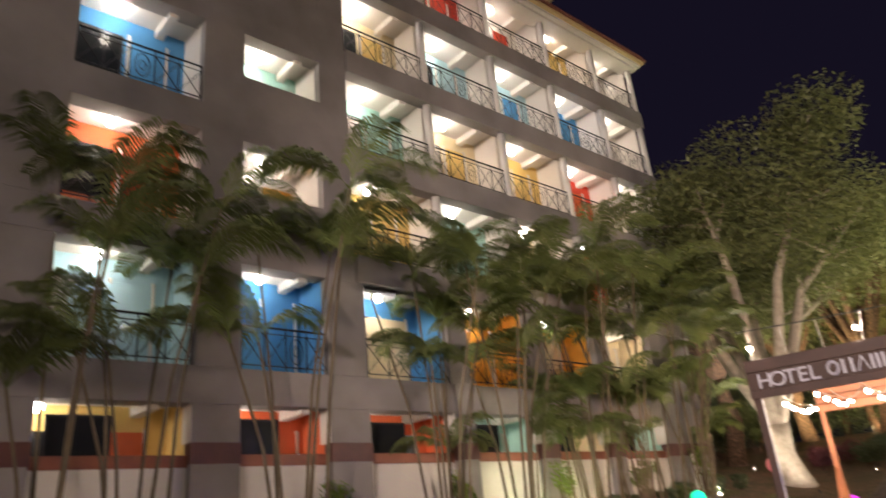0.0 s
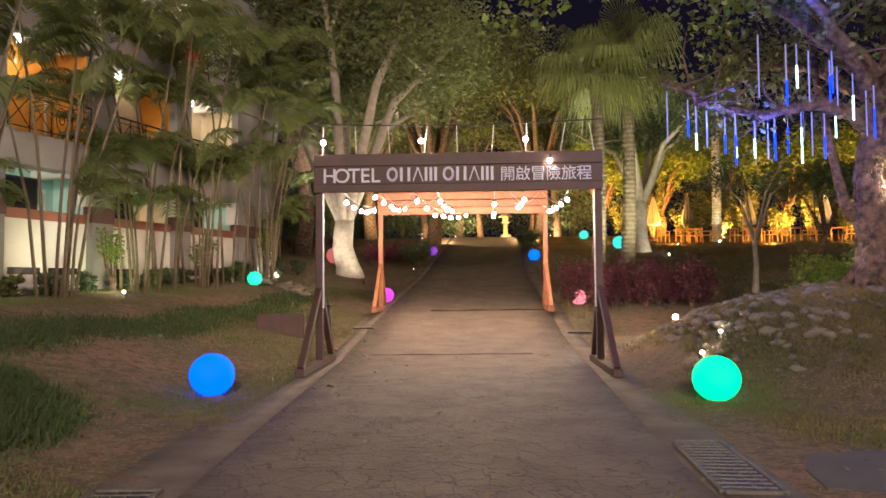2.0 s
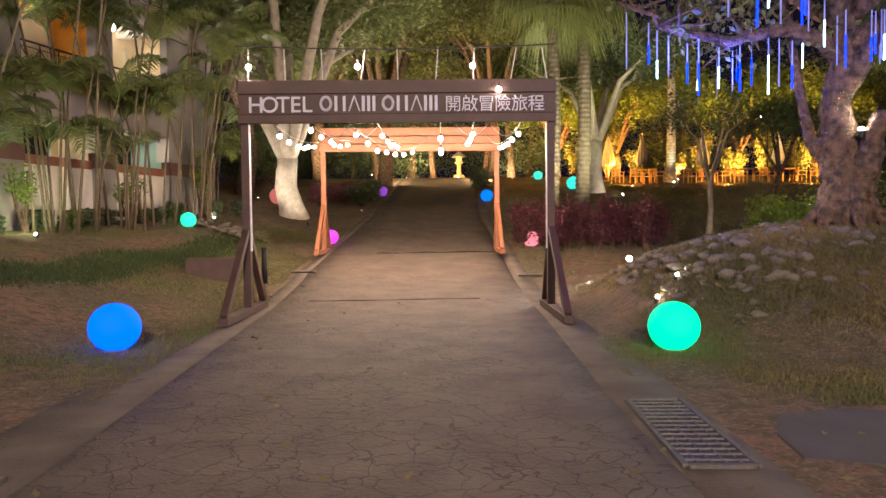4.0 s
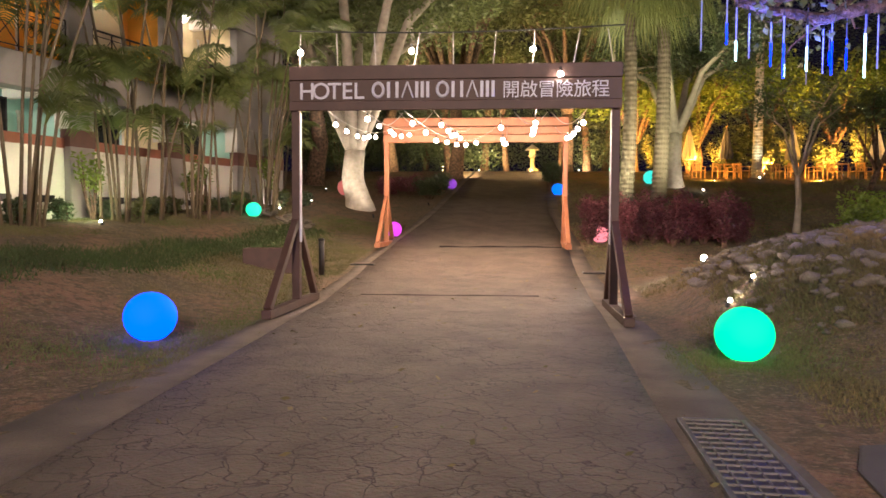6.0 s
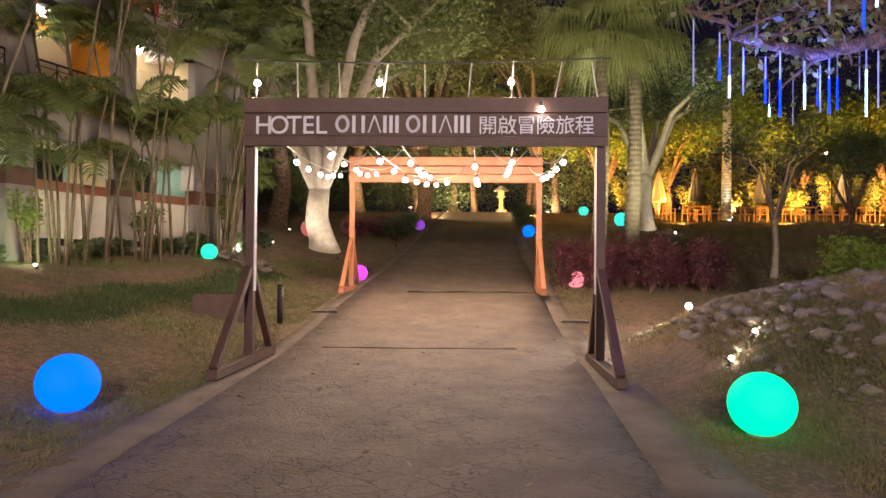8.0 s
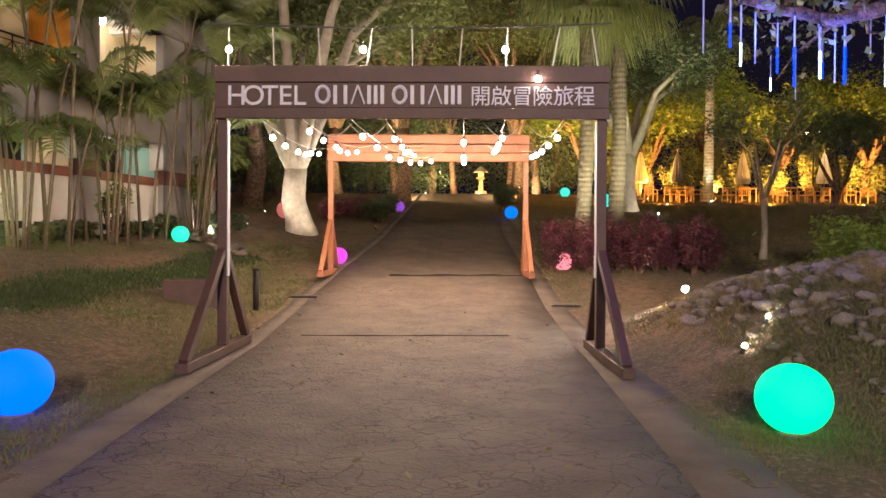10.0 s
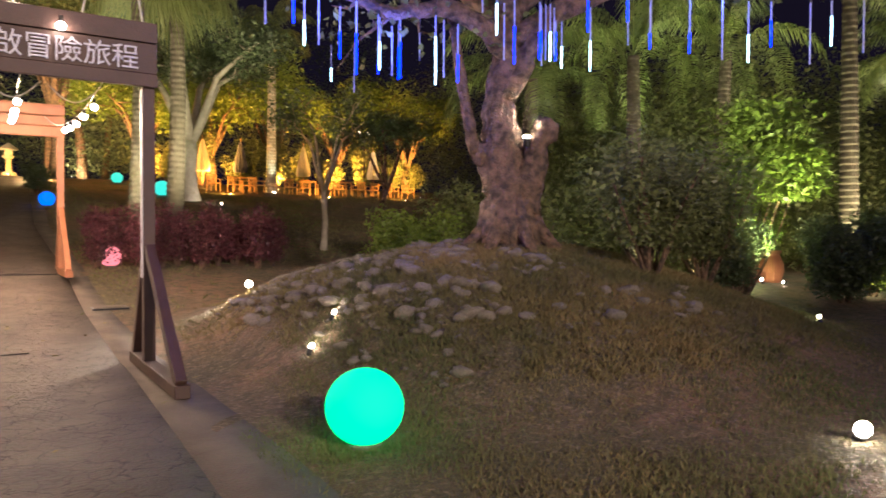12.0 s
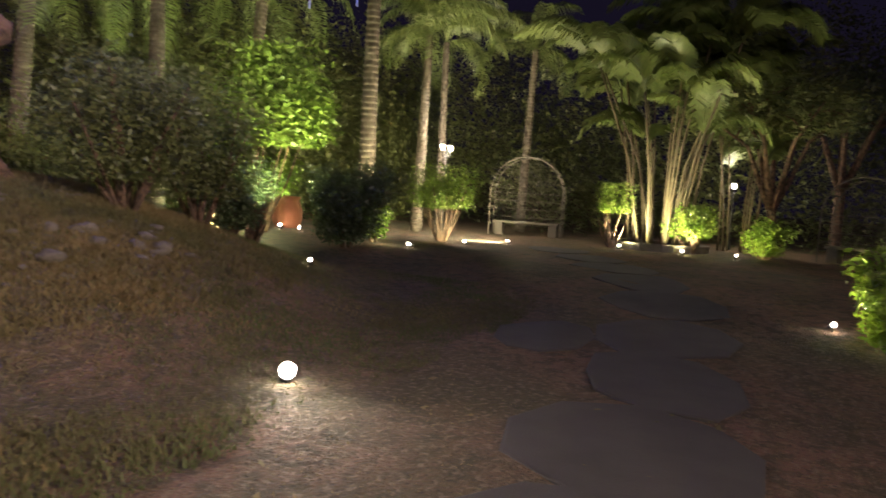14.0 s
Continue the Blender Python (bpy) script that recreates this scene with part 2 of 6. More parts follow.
def box(bm, x0, x1, y0, y1, z0, z1, bevel=0.0, m=None):
    r = bmesh.ops.create_cube(bm, size=1)
    t = Matrix.Translation(((x0 + x1) / 2, (y0 + y1) / 2, (z0 + z1) / 2)) @ Matrix.Diagonal((x1 - x0, y1 - y0, z1 - z0, 1))
    bmesh.ops.transform(bm, matrix=(m @ t) if m else t, verts=r["verts"])
    if bevel:
        edges = {e for v in r["verts"] for e in v.link_edges}
        bmesh.ops.bevel(bm, geom=list(edges), offset=bevel, segments=1, affect="EDGES")
    return bm


def beam(bm, a, b, w, h, bevel=0.006):
    """A squared timber from a to b."""
    a, b = Vector(a), Vector(b)
    q = (b - a).to_track_quat("Z", "Y").to_matrix().to_4x4()
    box(bm, -w / 2, w / 2, -h / 2, h / 2, 0, (b - a).length, bevel, Matrix.Translation(a) @ q)
    return bm


def tube(bm, pts, radii, sides=8, cap=True):
    """A tapered tube along a line of points."""
    rings = []
    pts = [Vector(p) for p in pts]
    ref = Vector((0.3, 1, 0.1)).normalized()
    for i, p in enumerate(pts):
        d = (pts[min(i + 1, len(pts) - 1)] - pts[max(i - 1, 0)]).normalized()
        u = d.cross(ref)
        if u.length < 1e-3:
            u = d.cross(Vector((1, 0, 0)))
        u.normalize()
        w = d.cross(u)
        r = radii[i] if isinstance(radii, (list, tuple)) else radii
        rings.append([bm.verts.new(p + (u * math.cos(k * 2 * math.pi / sides) + w * math.sin(k * 2 * math.pi / sides)) * r) for k in range(sides)])
    for a, b in zip(rings, rings[1:]):
        for k in range(sides):
            bm.faces.new((a[k], a[(k + 1) % sides], b[(k + 1) % sides], b[k]))
    if cap:
        bm.faces.new(rings[0][::-1])
        bm.faces.new(rings[-1])
    return bm


def ball(bm, at, r, u=24, v=16, squash=1.0):
    g = bmesh.ops.create_uvsphere(bm, u_segments=u, v_segments=v, radius=r)
    bmesh.ops.transform(bm, matrix=Matrix.Translation(at) @ Matrix.Diagonal((1, 1, squash, 1)), verts=g["verts"])
    return bm


def mesh_np(name, verts, faces, material=None):
    """A mesh from arrays that the code worked out: verts (n,3), faces (m,k)."""
    me = bpy.data.meshes.new(name)
    v, f = np.asarray(verts, float), np.asarray(faces, np.int32)
    k = f.shape[1]
    me.vertices.add(len(v))
    me.vertices.foreach_set("co", v.ravel())
    me.loops.add(f.size)
    me.loops.foreach_set("vertex_index", f.ravel())
    me.polygons.add(len(f))
    me.polygons.foreach_set("loop_start", np.arange(0, f.size, k, dtype=np.int32))
    me.update(calc_edges=True)
    if material:
        me.materials.append(material)
    return me


def leaf_mesh(name, pts, size, rng, material, slim=0.45, droop=0.3):
    """One small pointed, folded leaf at each point, all turned at random."""
    pts = np.asarray(pts)
    n = len(pts)
    d = rng.normal(size=(n, 3))
    d[:, 2] = d[:, 2] * 0.6 - droop
    d /= np.linalg.norm(d, axis=1, keepdims=True)
    u = np.cross(d, rng.normal(size=(n, 3)))
    u /= np.linalg.norm(u, axis=1, keepdims=True) + 1e-9
    w = np.cross(d, u)
    s = size * rng.uniform(0.6, 1.3, (n, 1))
    a = pts - d * s * 0.5
    c = pts + d * s * 0.5
    mid = pts - w * s * 0.08
    b1, b2 = mid + u * s * slim * 0.5, mid - u * s * slim * 0.5
    v = np.stack([a, b1, c, b2], 1).reshape(-1, 3)
    f = np.arange(n * 4).reshape(n, 4)
    return mesh_np(name, v, f, material)


# ---- the lie of the land ----


def rise(v, a, b):
    t = np.clip((v - a) / (b - a), 0, 1)
    return t * t * (3 - 2 * t)


def ground_z(x, y):
    """Height of the ground: the drive climbs ahead, the lawn climbs to the hotel, and a stony mound stands beside the gate."""
    x, y = np.asarray(x, float), np.asarray(y, float)
    d = np.interp(y, [-40, 1, 5, 9, 12, 16, 19, 22, 25, 28, 33, 40, 60], [0, 0, 0.22, 0.66, 1.1, 1.78, 2.26, 2.7, 3.17, 3.62, 4.38, 4.85, 5.0])
    left = 1.3 * rise(-x, 2.8, 9.0) * np.clip(1 - d / 4.5, 0, 1)
    right = 0.3 * rise(x, 9, 16) * (1 - rise(y, 2, 9))
    right = right + 0.28 * np.exp(-((x - 15.2) / 4.0) ** 2 - ((y - 1.2) / 3.0) ** 2)
    q = ((x - 7.6) / 4.3) ** 2 + ((y + 0.2) / np.where(y > -0.2, 4.6, 3.75)) ** 2
    mound = 1.5 * np.clip(1 - q * 0.52, 0, 1) ** 1.6 * (1 - rise(y, 5, 9)) * rise(x, 3.0, 5.0)
    return d + left + right + mound


def gz(x, y):
    return float(ground_z(x, y))


def drive_edges(y):
    c = np.interp(y, [-60, -8, -6, 0, 6, 16, 30, 60], [0.15, 0.11, 0.06, 0.03, -0.05, 0.25, 0.8, 2.0])
    w = np.interp(y, [-60, -8, -6, 0, 6, 10, 16, 60], [1.95, 2.0, 2.08, 2.4, 2.57, 2.55, 2.12, 2.2])
    return c - w, c + w


def build_ground():
    xs = np.concatenate([[-900, -300, -120, -60, -40, -30], np.arange(-22, 26.01, 0.3), [29, 33, 38, 45, 60, 120, 300, 900]])
    ys = np.concatenate([[-900, -300, -100, -50, -35, -27], np.arange(-22, 45.01, 0.3), [50, 56, 64, 80, 120, 300, 900]])
    X, Y = np.meshgrid(xs, ys)
    rng = np.random.default_rng(3)
    Z = ground_z(X, Y)
    lo, hi = drive_edges(Y)
    off = np.clip(np.maximum(lo - X, X - hi), 0, 1)
    Z = Z + rng.normal(size=Z.shape) * 0.008 * off - 0.05 * (off < 0.02) * (np.abs(Y) < 60)
    nx, ny = len(xs), len(ys)
    i = np.arange(nx * ny).reshape(ny, nx)
    f = np.stack([i[:-1, :-1], i[:-1, 1:], i[1:, 1:], i[1:, :-1]], -1).reshape(-1, 4)
    me = mesh_np("ground", np.stack([X, Y, Z], -1).reshape(-1, 3), f, M_GROUND)
    me.polygons.foreach_set("use_smooth", [True] * len(me.polygons))
    return tagged(new("ground", me), "sparse lawn and dry brown earth under trees", "ground", kind="structure")


def strip(name, ys, lo, hi, lift, thick, material, label, category, across=7):
    """A paved band that follows the ground, with its sides."""
    verts, faces = [], []
    n = across
    for y, a, b in zip(ys, lo, hi):
        for k in range(n):
            x = a + (b - a) * k / (n - 1)
            verts.append((x, y, gz(x * 0.3, y) + lift))
        verts.append((b, y, gz(b * 0.3, y) + lift - thick))
        verts.append((a, y, gz(a * 0.3, y) + lift - thick))
    w = n + 2
    for r in range(len(ys) - 1):
        for k in range(w):
            faces.append((r * w + k, r * w + (k + 1) % w, (r + 1) * w + (k + 1) % w, (r + 1) * w + k))
    me = mesh_np(name, verts, faces, material)
    return tagged(new(name, me), label, category, kind="structure")


ground = build_ground()
YS = np.concatenate([[-60, -45, -35], np.arange(-28, 45, 0.5), [50, 60]])
LO, HI = drive_edges(YS)
drive = strip("road", YS, LO, HI, 0.012, 0.12, M_DRIVE, "brown stamped concrete drive with fine cracks", "road")
strip("kerb_edge", YS[YS < 44], LO[YS < 44] - np.interp(YS[YS < 44], [-8, -3, 0, 6], [0.8, 0.66, 0.36, 0.3]), LO[YS < 44] - 0.006, 0.004, 0.15, M_EDGE, "worn brown concrete drive edging", "edging", 3)
strip("kerb_edge", YS[YS < 44], HI[YS < 44] + 0.006, HI[YS < 44] + np.interp(YS[YS < 44], [-4, 2, 8], [0.66, 0.46, 0.4]), 0.004, 0.15, M_EDGE, "worn brown concrete drive edging", "edging", 3)

# ---- timber gates over the drive ----


def timber_gate(at, wood, label, sign):
    g = thing("timber_gate", at, label, "gate")
    for side in (-1, 1):
        x = 2.62 * side
        part("post", beam(bmesh.new(), (x, 0, 0.06), (x, 0, 3.62), 0.13, 0.13), wood, g)
        front, back = (-1.55, 1.15) if side < 0 else (-1.65, 0.85)
        part("foot", beam(bmesh.new(), (x, front, 0.07), (x, back, 0.07), 0.15, 0.13), wood, g)
        part("brace", beam(bmesh.new(), (x, front + 0.08, 0.13), (x, -0.06, 1.44), 0.11, 0.12), wood, g)
        part("brace", beam(bmesh.new(), (x, back - 0.08, 0.13), (x, 0.06, 1.44), 0.11, 0.12), wood, g)
        part("post_strip", box(bmesh.new(), x - side * 0.072 - 0.006, x - side * 0.072 + 0.006, -0.05, 0.05, 1.1, 3.25), M_LETTER if sign else wood, g)
    # boards with shadow gaps
    rows = ((3.27, 3.415, 0.03), (3.422, 3.76, 0.0), (3.767, 3.99, 0.03)) if sign else ((3.05, 3.255, 0.0), (3.285, 3.485, 0.0), (3.515, 3.72, 0.0))
    for z0, z1, proud in rows:
        part("board", box(bmesh.new(), -2.7, 2.7, -0.115 - proud, -0.072, z0, z1, 0.005), wood, g)
        if not sign:
            part("board", box(bmesh.new(), -2.7, 2.7, 0.072, 0.112, z0, z1, 0.005), wood, g)
    part("lintel", beam(bmesh.new(), (-2.7, 0.0, 3.69), (2.7, 0.0, 3.69), 0.12, 0.14), wood, g)
    return g


def letter_mesh(ch, height):
    cu = bpy.data.curves.new("letter", "FONT")
    cu.body, cu.size, cu.extrude, cu.align_x, cu.offset = ch, height, 0.012, "CENTER", 0.002 if ch.isascii() else 0.0
    ob = new("letter", cu)
    me = bpy.data.meshes.new_from_object(ob.evaluated_get(bpy.context.evaluated_depsgraph_get()))
    bpy.data.objects.remove(ob)
    return me


gate_front = timber_gate((0, 0, 0.02), M_WOOD, "dark stained timber gate with lettered sign board over drive", True)
gate_back = timber_gate((-0.1, 9.35, gz(0, 9.35) - 0.02), M_WOOD_LIT, "slatted timber gate over drive, wood coloured as if bulb-lit", False)
UP = pose(0, 0, 0, 90, 0, 0)


def sign_letters():
    # plain word
    for ch, x in zip("HOTEL", (-2.40, -2.165, -1.94, -1.73, -1.535)):
        part("letter", letter_mesh(ch, 0.38), M_LETTER, gate_front, m=Matrix.Translation((x, -0.128, 3.455)) @ UP)
    # the name: plain shapes of its size
    for x0 in (-1.335, -0.28):
        for k in range(4):
            x = x0 + 0.12 + k * 0.242
            bm = bmesh.new()
            if k == 0:
                tube(bm, [(x + 0.085 * math.cos(q * math.pi / 10), -0.126, 3.595 + 0.112 * math.sin(q * math.pi / 10)) for q in range(21)], 0.026, 6, False)
            elif k == 2:
                beam(bm, (x - 0.09, -0.127, 3.465), (x, -0.127, 3.725), 0.052, 0.022, 0.003)
                beam(bm, (x + 0.09, -0.127, 3.465), (x, -0.127, 3.725), 0.052, 0.022, 0.003)
            else:
                for dx in ((-0.07, 0.07) if k == 1 else (-0.09, 0.0, 0.09)):
                    box(bm, x + dx - 0.026, x + dx + 0.026, -0.138, -0.116, 3.465, 3.725, 0.004)
            part("letter", bm, M_LETTER, gate_front)
    for k, ch in enumerate("開啟冒險旅程"):
        part("letter", letter_mesh(ch, 0.29), M_LETTER, gate_front, m=Matrix.Translation((0.945 + k * 0.283, -0.128, 3.475)) @ UP)


sign_letters()


def bulb(at, group):
    b = thing("string_bulb", at, "glowing warm white round string bulb", "light bulb", group)
    part("glass", BULB_MESH, M_BULB, b, smooth=True)
    part("socket", SOCKET_MESH, M_CABLE, b)
    return b


BULB_MESH = finish(ball(bmesh.new(), (0, 0, 0), 0.047, 14, 10), "glass")
BULB_MESH.materials.append(M_BULB)
SOCKET_MESH = finish(tube(bmesh.new(), [(0, 0, 0.044), (0, 0, 0.11)], 0.02, 8), "socket")
SOCKET_MESH.materials.append(M_CABLE)


def string_lights():
    """Festoon strings that sag between the two gates, and one on rods above the sign."""
    rnd = random.Random(5)
    cableset = thing("festoon_cable", (0, 0, 3.3), "thin pale cable of the string lights", "cable")
    strands = (  # x at the front and rear gate, sag, and where along it the bulbs hang
        (-2.56, -2.5, 0.4, (0.25, 0.36, 0.46, 0.55, 0.63, 0.7)),
        (-2.0, -1.55, 0.34, (0.24, 0.37, 0.47, 0.52, 0.62, 0.74)),
        (-1.25, 0.5, 0.62, (0.2, 0.29, 0.37, 0.45, 0.55, 0.64, 0.73)),
        (-0.6, -0.2, 0.38, (0.3, 0.44, 0.5, 0.57, 0.68)),
        (0.72, 0.85, 0.6, (0.25, 0.42, 0.53, 0.63, 0.75)),
        (1.4, 1.5, 0.36, (0.27, 0.4, 0.48, 0.53, 0.62)),
        (2.35, 2.2, 0.47, (0.22, 0.34, 0.41, 0.5, 0.58)),
    )
    for s, (x0, x1, sag, hung) in enumerate(strands):

        def on(f):
            return (x0 + (x1 - x0) * f, 0.12 + f * 9.05, 0.44 + f * 0.42 - 4 * f * (1 - f) * sag)

        part("cable", tube(bmesh.new(), [on(k / 20) for k in range(21)], 0.006, 5), M_PALECABLE, cableset)
        for f in hung:
            p = on(f + rnd.uniform(-0.015, 0.015))
            bulb((p[0], p[1], p[2] + 3.3 - 0.11 + rnd.choice((0.0, 0.0, -0.05))), "festoon bulbs between the gates")
        for f, power in ((0.25, 56), (0.72, 135)):
            p = on(f)
            lamp("bulb_light", "POINT", (p[0], p[1], p[2] + 3.1), power, (1.0, 0.70, 0.45), 0.06)
    # loops under the sign
    for x in (-1.4, -0.9, 1.0, 1.6):
        pts = [(x + 0.55 * k / 8, 0.16, -0.02 - 0.2 * math.sin(math.pi * k / 8)) for k in range(9)]
        part("cable", tube(bmesh.new(), pts, 0.008, 5), M_PALECABLE, cableset)
    # the frame over the sign
    top = thing("cable_frame", (0, -0.02, 4.0), "thin metal rods holding a cable over the sign", "cable")
    part("cable", tube(bmesh.new(), [(-2.75 + 5.5 * k / 20, 0, 0.62 - 0.07 * math.sin(math.pi * k / 20)) for k in range(21)], 0.012, 6), M_CABLE, top)
    for k in range(9):
        x = -2.55 + k * 0.64
        part("rod", tube(bmesh.new(), [(x, 0, -0.02), (x + rnd.uniform(-0.12, 0.12), 0, 0.56)], 0.011, 6), M_PALECABLE, top)
    for x in (-2.54, -0.68, 1.29):
        bulb((x, -0.02, 4.26), "bulbs over the sign")
        lamp("bulb_light", "POINT", (x, -0.14, 4.26), 20, (1.0, 0.80, 0.58), 0.05)
    for x in (1.72,):
        bulb((x, -0.2, 3.82), "bulbs over the sign")


string_lights()

# ---- glowing orbs ----


def orb(x, y, r, colour, strength, label, power):
    z = gz(x, y)
    o = thing("orb_lamp", (x, y, z), label, "orb lamp", "glowing orbs in the garden")
    m = glow_mat("orb_plastic", colour, strength)
    part("globe", ball(bmesh.new(), (0, 0, r), r, 40, 24, 0.97), m, o, smooth=True)
    part("base", tube(bmesh.new(), [(0, 0, -0.04), (0, 0, 0.02), (0, 0, 0.04)], [r * 0.46, r * 0.46, r * 0.4], 20), M_STONE, o)
    if power:
        lamp("orb_light", "POINT", (x, y - 0.02, z + r + 0.05), power, colour, r).parent = None
    return o


orb(-3.34, -3.58, 0.305, (0.0, 0.045, 1.0), 3.6, "glowing bright blue plastic orb lamp on lawn", 0)
orb(3.47, -3.86, 0.305, (0.0, 0.9, 0.24), 1.6, "glowing turquoise green plastic orb lamp beside mound", 0)
orb(-6.85, 9.5, 0.23, (0.02, 0.9, 0.36), 1.2, "small glowing teal orb lamp near hotel", 0)
orb(-7.09, -4.87, 0.205, (1.0, 0.005, 0.02), 2.2, "glowing red orb lamp on sloping lawn", 0)
orb(-2.72, 10.7, 0.25, (0.7, 0.05, 0.75), 0.9, "glowing magenta orb lamp behind gate foot", 0)
orb(3.62, 9.95, 0.27, (1.0, 0.25, 0.28), 0.9, "glowing pink orb lamp half hidden by leaves", 0)
orb(3.06, 20.95, 0.28, (0.0, 0.15, 1.0), 1.0, "glowing blue orb lamp beside drive", 0)
orb(8.0, 25.6, 0.36, (0.05, 0.75, 0.6), 0.8, "glowing teal orb lamp beneath palms", 0)
orb(6.96, 31.33, 0.28, (0.05, 0.75, 0.55), 0.8, "far glowing teal orb lamp", 0)
orb(-1.95, 23.4, 0.26, (0.45, 0.1, 0.9), 0.35, "dim purple orb lamp among shrubs", 0)
orb(-5.89, 17.75, 0.36, (0.8, 0.2, 0.16), 0.4, "dim coral orb lamp behind whitewashed tree", 0)

# ---- ground spotlights ----


def spotlight(x, y, aim, power, colour=(1.0, 0.86, 0.62), angle=80, lens=0.03, dz=0.08, group="garden spotlights", hood=False):
    z = gz(x, y)
    s = thing("garden_spotlight", (x, y, z), "small black garden spotlight or added fill light, lit, on short spike", "spotlight", group)
    d = (Vector(aim) - Vector((x, y, z + dz))).normalized()
    c = Vector((0, 0, dz))
    part("spike", tube(bmesh.new(), [(0, 0, -0.05), (0, 0, dz)], 0.012, 6), M_BLACK, s)
    part("body", tube(bmesh.new(), [c - d * 0.09, c - d * 0.08, c - d * 0.02], [lens * 0.5, lens * 0.8, lens * 0.9], 14), M_BLACK, s)
    if hood:
        part("hood", tube(bmesh.new(), [c - d * 0.025, c + d * (lens * 0.8 + 0.03)], lens * 1.25, 14, False), M_BLACK, s)
    part("lens", ball(bmesh.new(), c + d * 0.03, lens * 1.0, 14, 10), M_LENS, s, smooth=True)
    p = Vector((x, y, z)) + c + d * (lens * 1.3 + 0.05)
    lamp("spot_beam", "SPOT", tuple(p), power, colour, 0.04, aim, angle, 0.7)
    return s


# ---- hotel ----
HOTEL = thing("hotel_building", (-9.5, 4.9, 0), "five-storey grey hotel with colourful lit balconies", "building")
ca, sa = math.cos(radians(14.5)), math.sin(radians(14.5))
HOTEL.matrix_world = Matrix(((sa, -ca, 0, -9.5), (ca, sa, 0, 4.9), (0, 0, 1, 0), (0, 0, 0, 1)))
FH, F0, TOP0 = 3.2, 1.95, 4.4
M_WALLBAND = mat("red_brown_tile", (0.30, 0.10, 0.05), 0.5, (0.2, 0.07, 0.04), 3, 40, 0.2)


def hbox(name, s0, s1, d0, d1, z0, z1, material, label="", bevel=0.0):
    return part(name, box(bmesh.new(), s0, s1, d0, d1, z0, z1, bevel), material, HOTEL, label)


def railing(s0, s1, z, d=0.02):
    """A black wrought iron balustrade: rails, posts, crossed bars and curls."""
    rail = part("railing", tube(bmesh.new(), [(s0, d, z + 1.0), (s1, d, z + 1.0)], 0.027, 6), M_BLACK, HOTEL, "black wrought iron railing")

    def bar(pts, r, cap=True):
        part("bar", tube(bmesh.new(), pts, r, 5, cap), M_BLACK, rail)

    bar([(s0, d, z + 0.12), (s1, d, z + 0.12)], 0.016)
    bar([(s0, d, z + 0.86), (s1, d, z + 0.86)], 0.012)
    n = max(2, round((s1 - s0) / 0.62))
    for k in range(n + 1):
        x = s0 + (s1 - s0) * k / n
        bar([(x, d, z), (x, d, z + 1.0)], 0.016)
    for k in range(n):
        a, b = s0 + (s1 - s0) * k / n, s0 + (s1 - s0) * (k + 1) / n
        if k % 3 == 2:
            m = (a + b) / 2
            bar([(m + 0.17 * math.cos(q * math.pi / 6), d, z + 0.5 + 0.3 * math.sin(q * math.pi / 6)) for q in range(13)], 0.012, False)
            bar([(m + 0.08 * math.cos(q * math.pi / 6), d, z + 0.5 + 0.12 * math.sin(q * math.pi / 6)) for q in range(13)], 0.011, False)
        else:
            bar([(a, d, z + 0.12), (b, d, z + 0.86)], 0.012)
            bar([(b, d, z + 0.12), (a, d, z + 0.86)], 0.012)
    return rail


def ceiling_lamp(s, d, z, power=55):
    bm = bmesh.new()
    tube(bm, [(s, d, z), (s, d, z - 0.05)], 0.09, 12)
    part("lamp_mount", bm, M_WHITE, HOTEL)
    part("lamp_shade", ball(bmesh.new(), (s, d, z - 0.14), 0.11, 14, 10, 1.1), M_CEIL, HOTEL, "glowing white ceiling lamp", smooth=True)
    p = HOTEL.matrix_world @ Vector((s, d - 0.02, z - 0.42))
    lamp("balcony_light", "POINT", tuple(p), power, (1.0, 0.86, 0.66), 0.1)


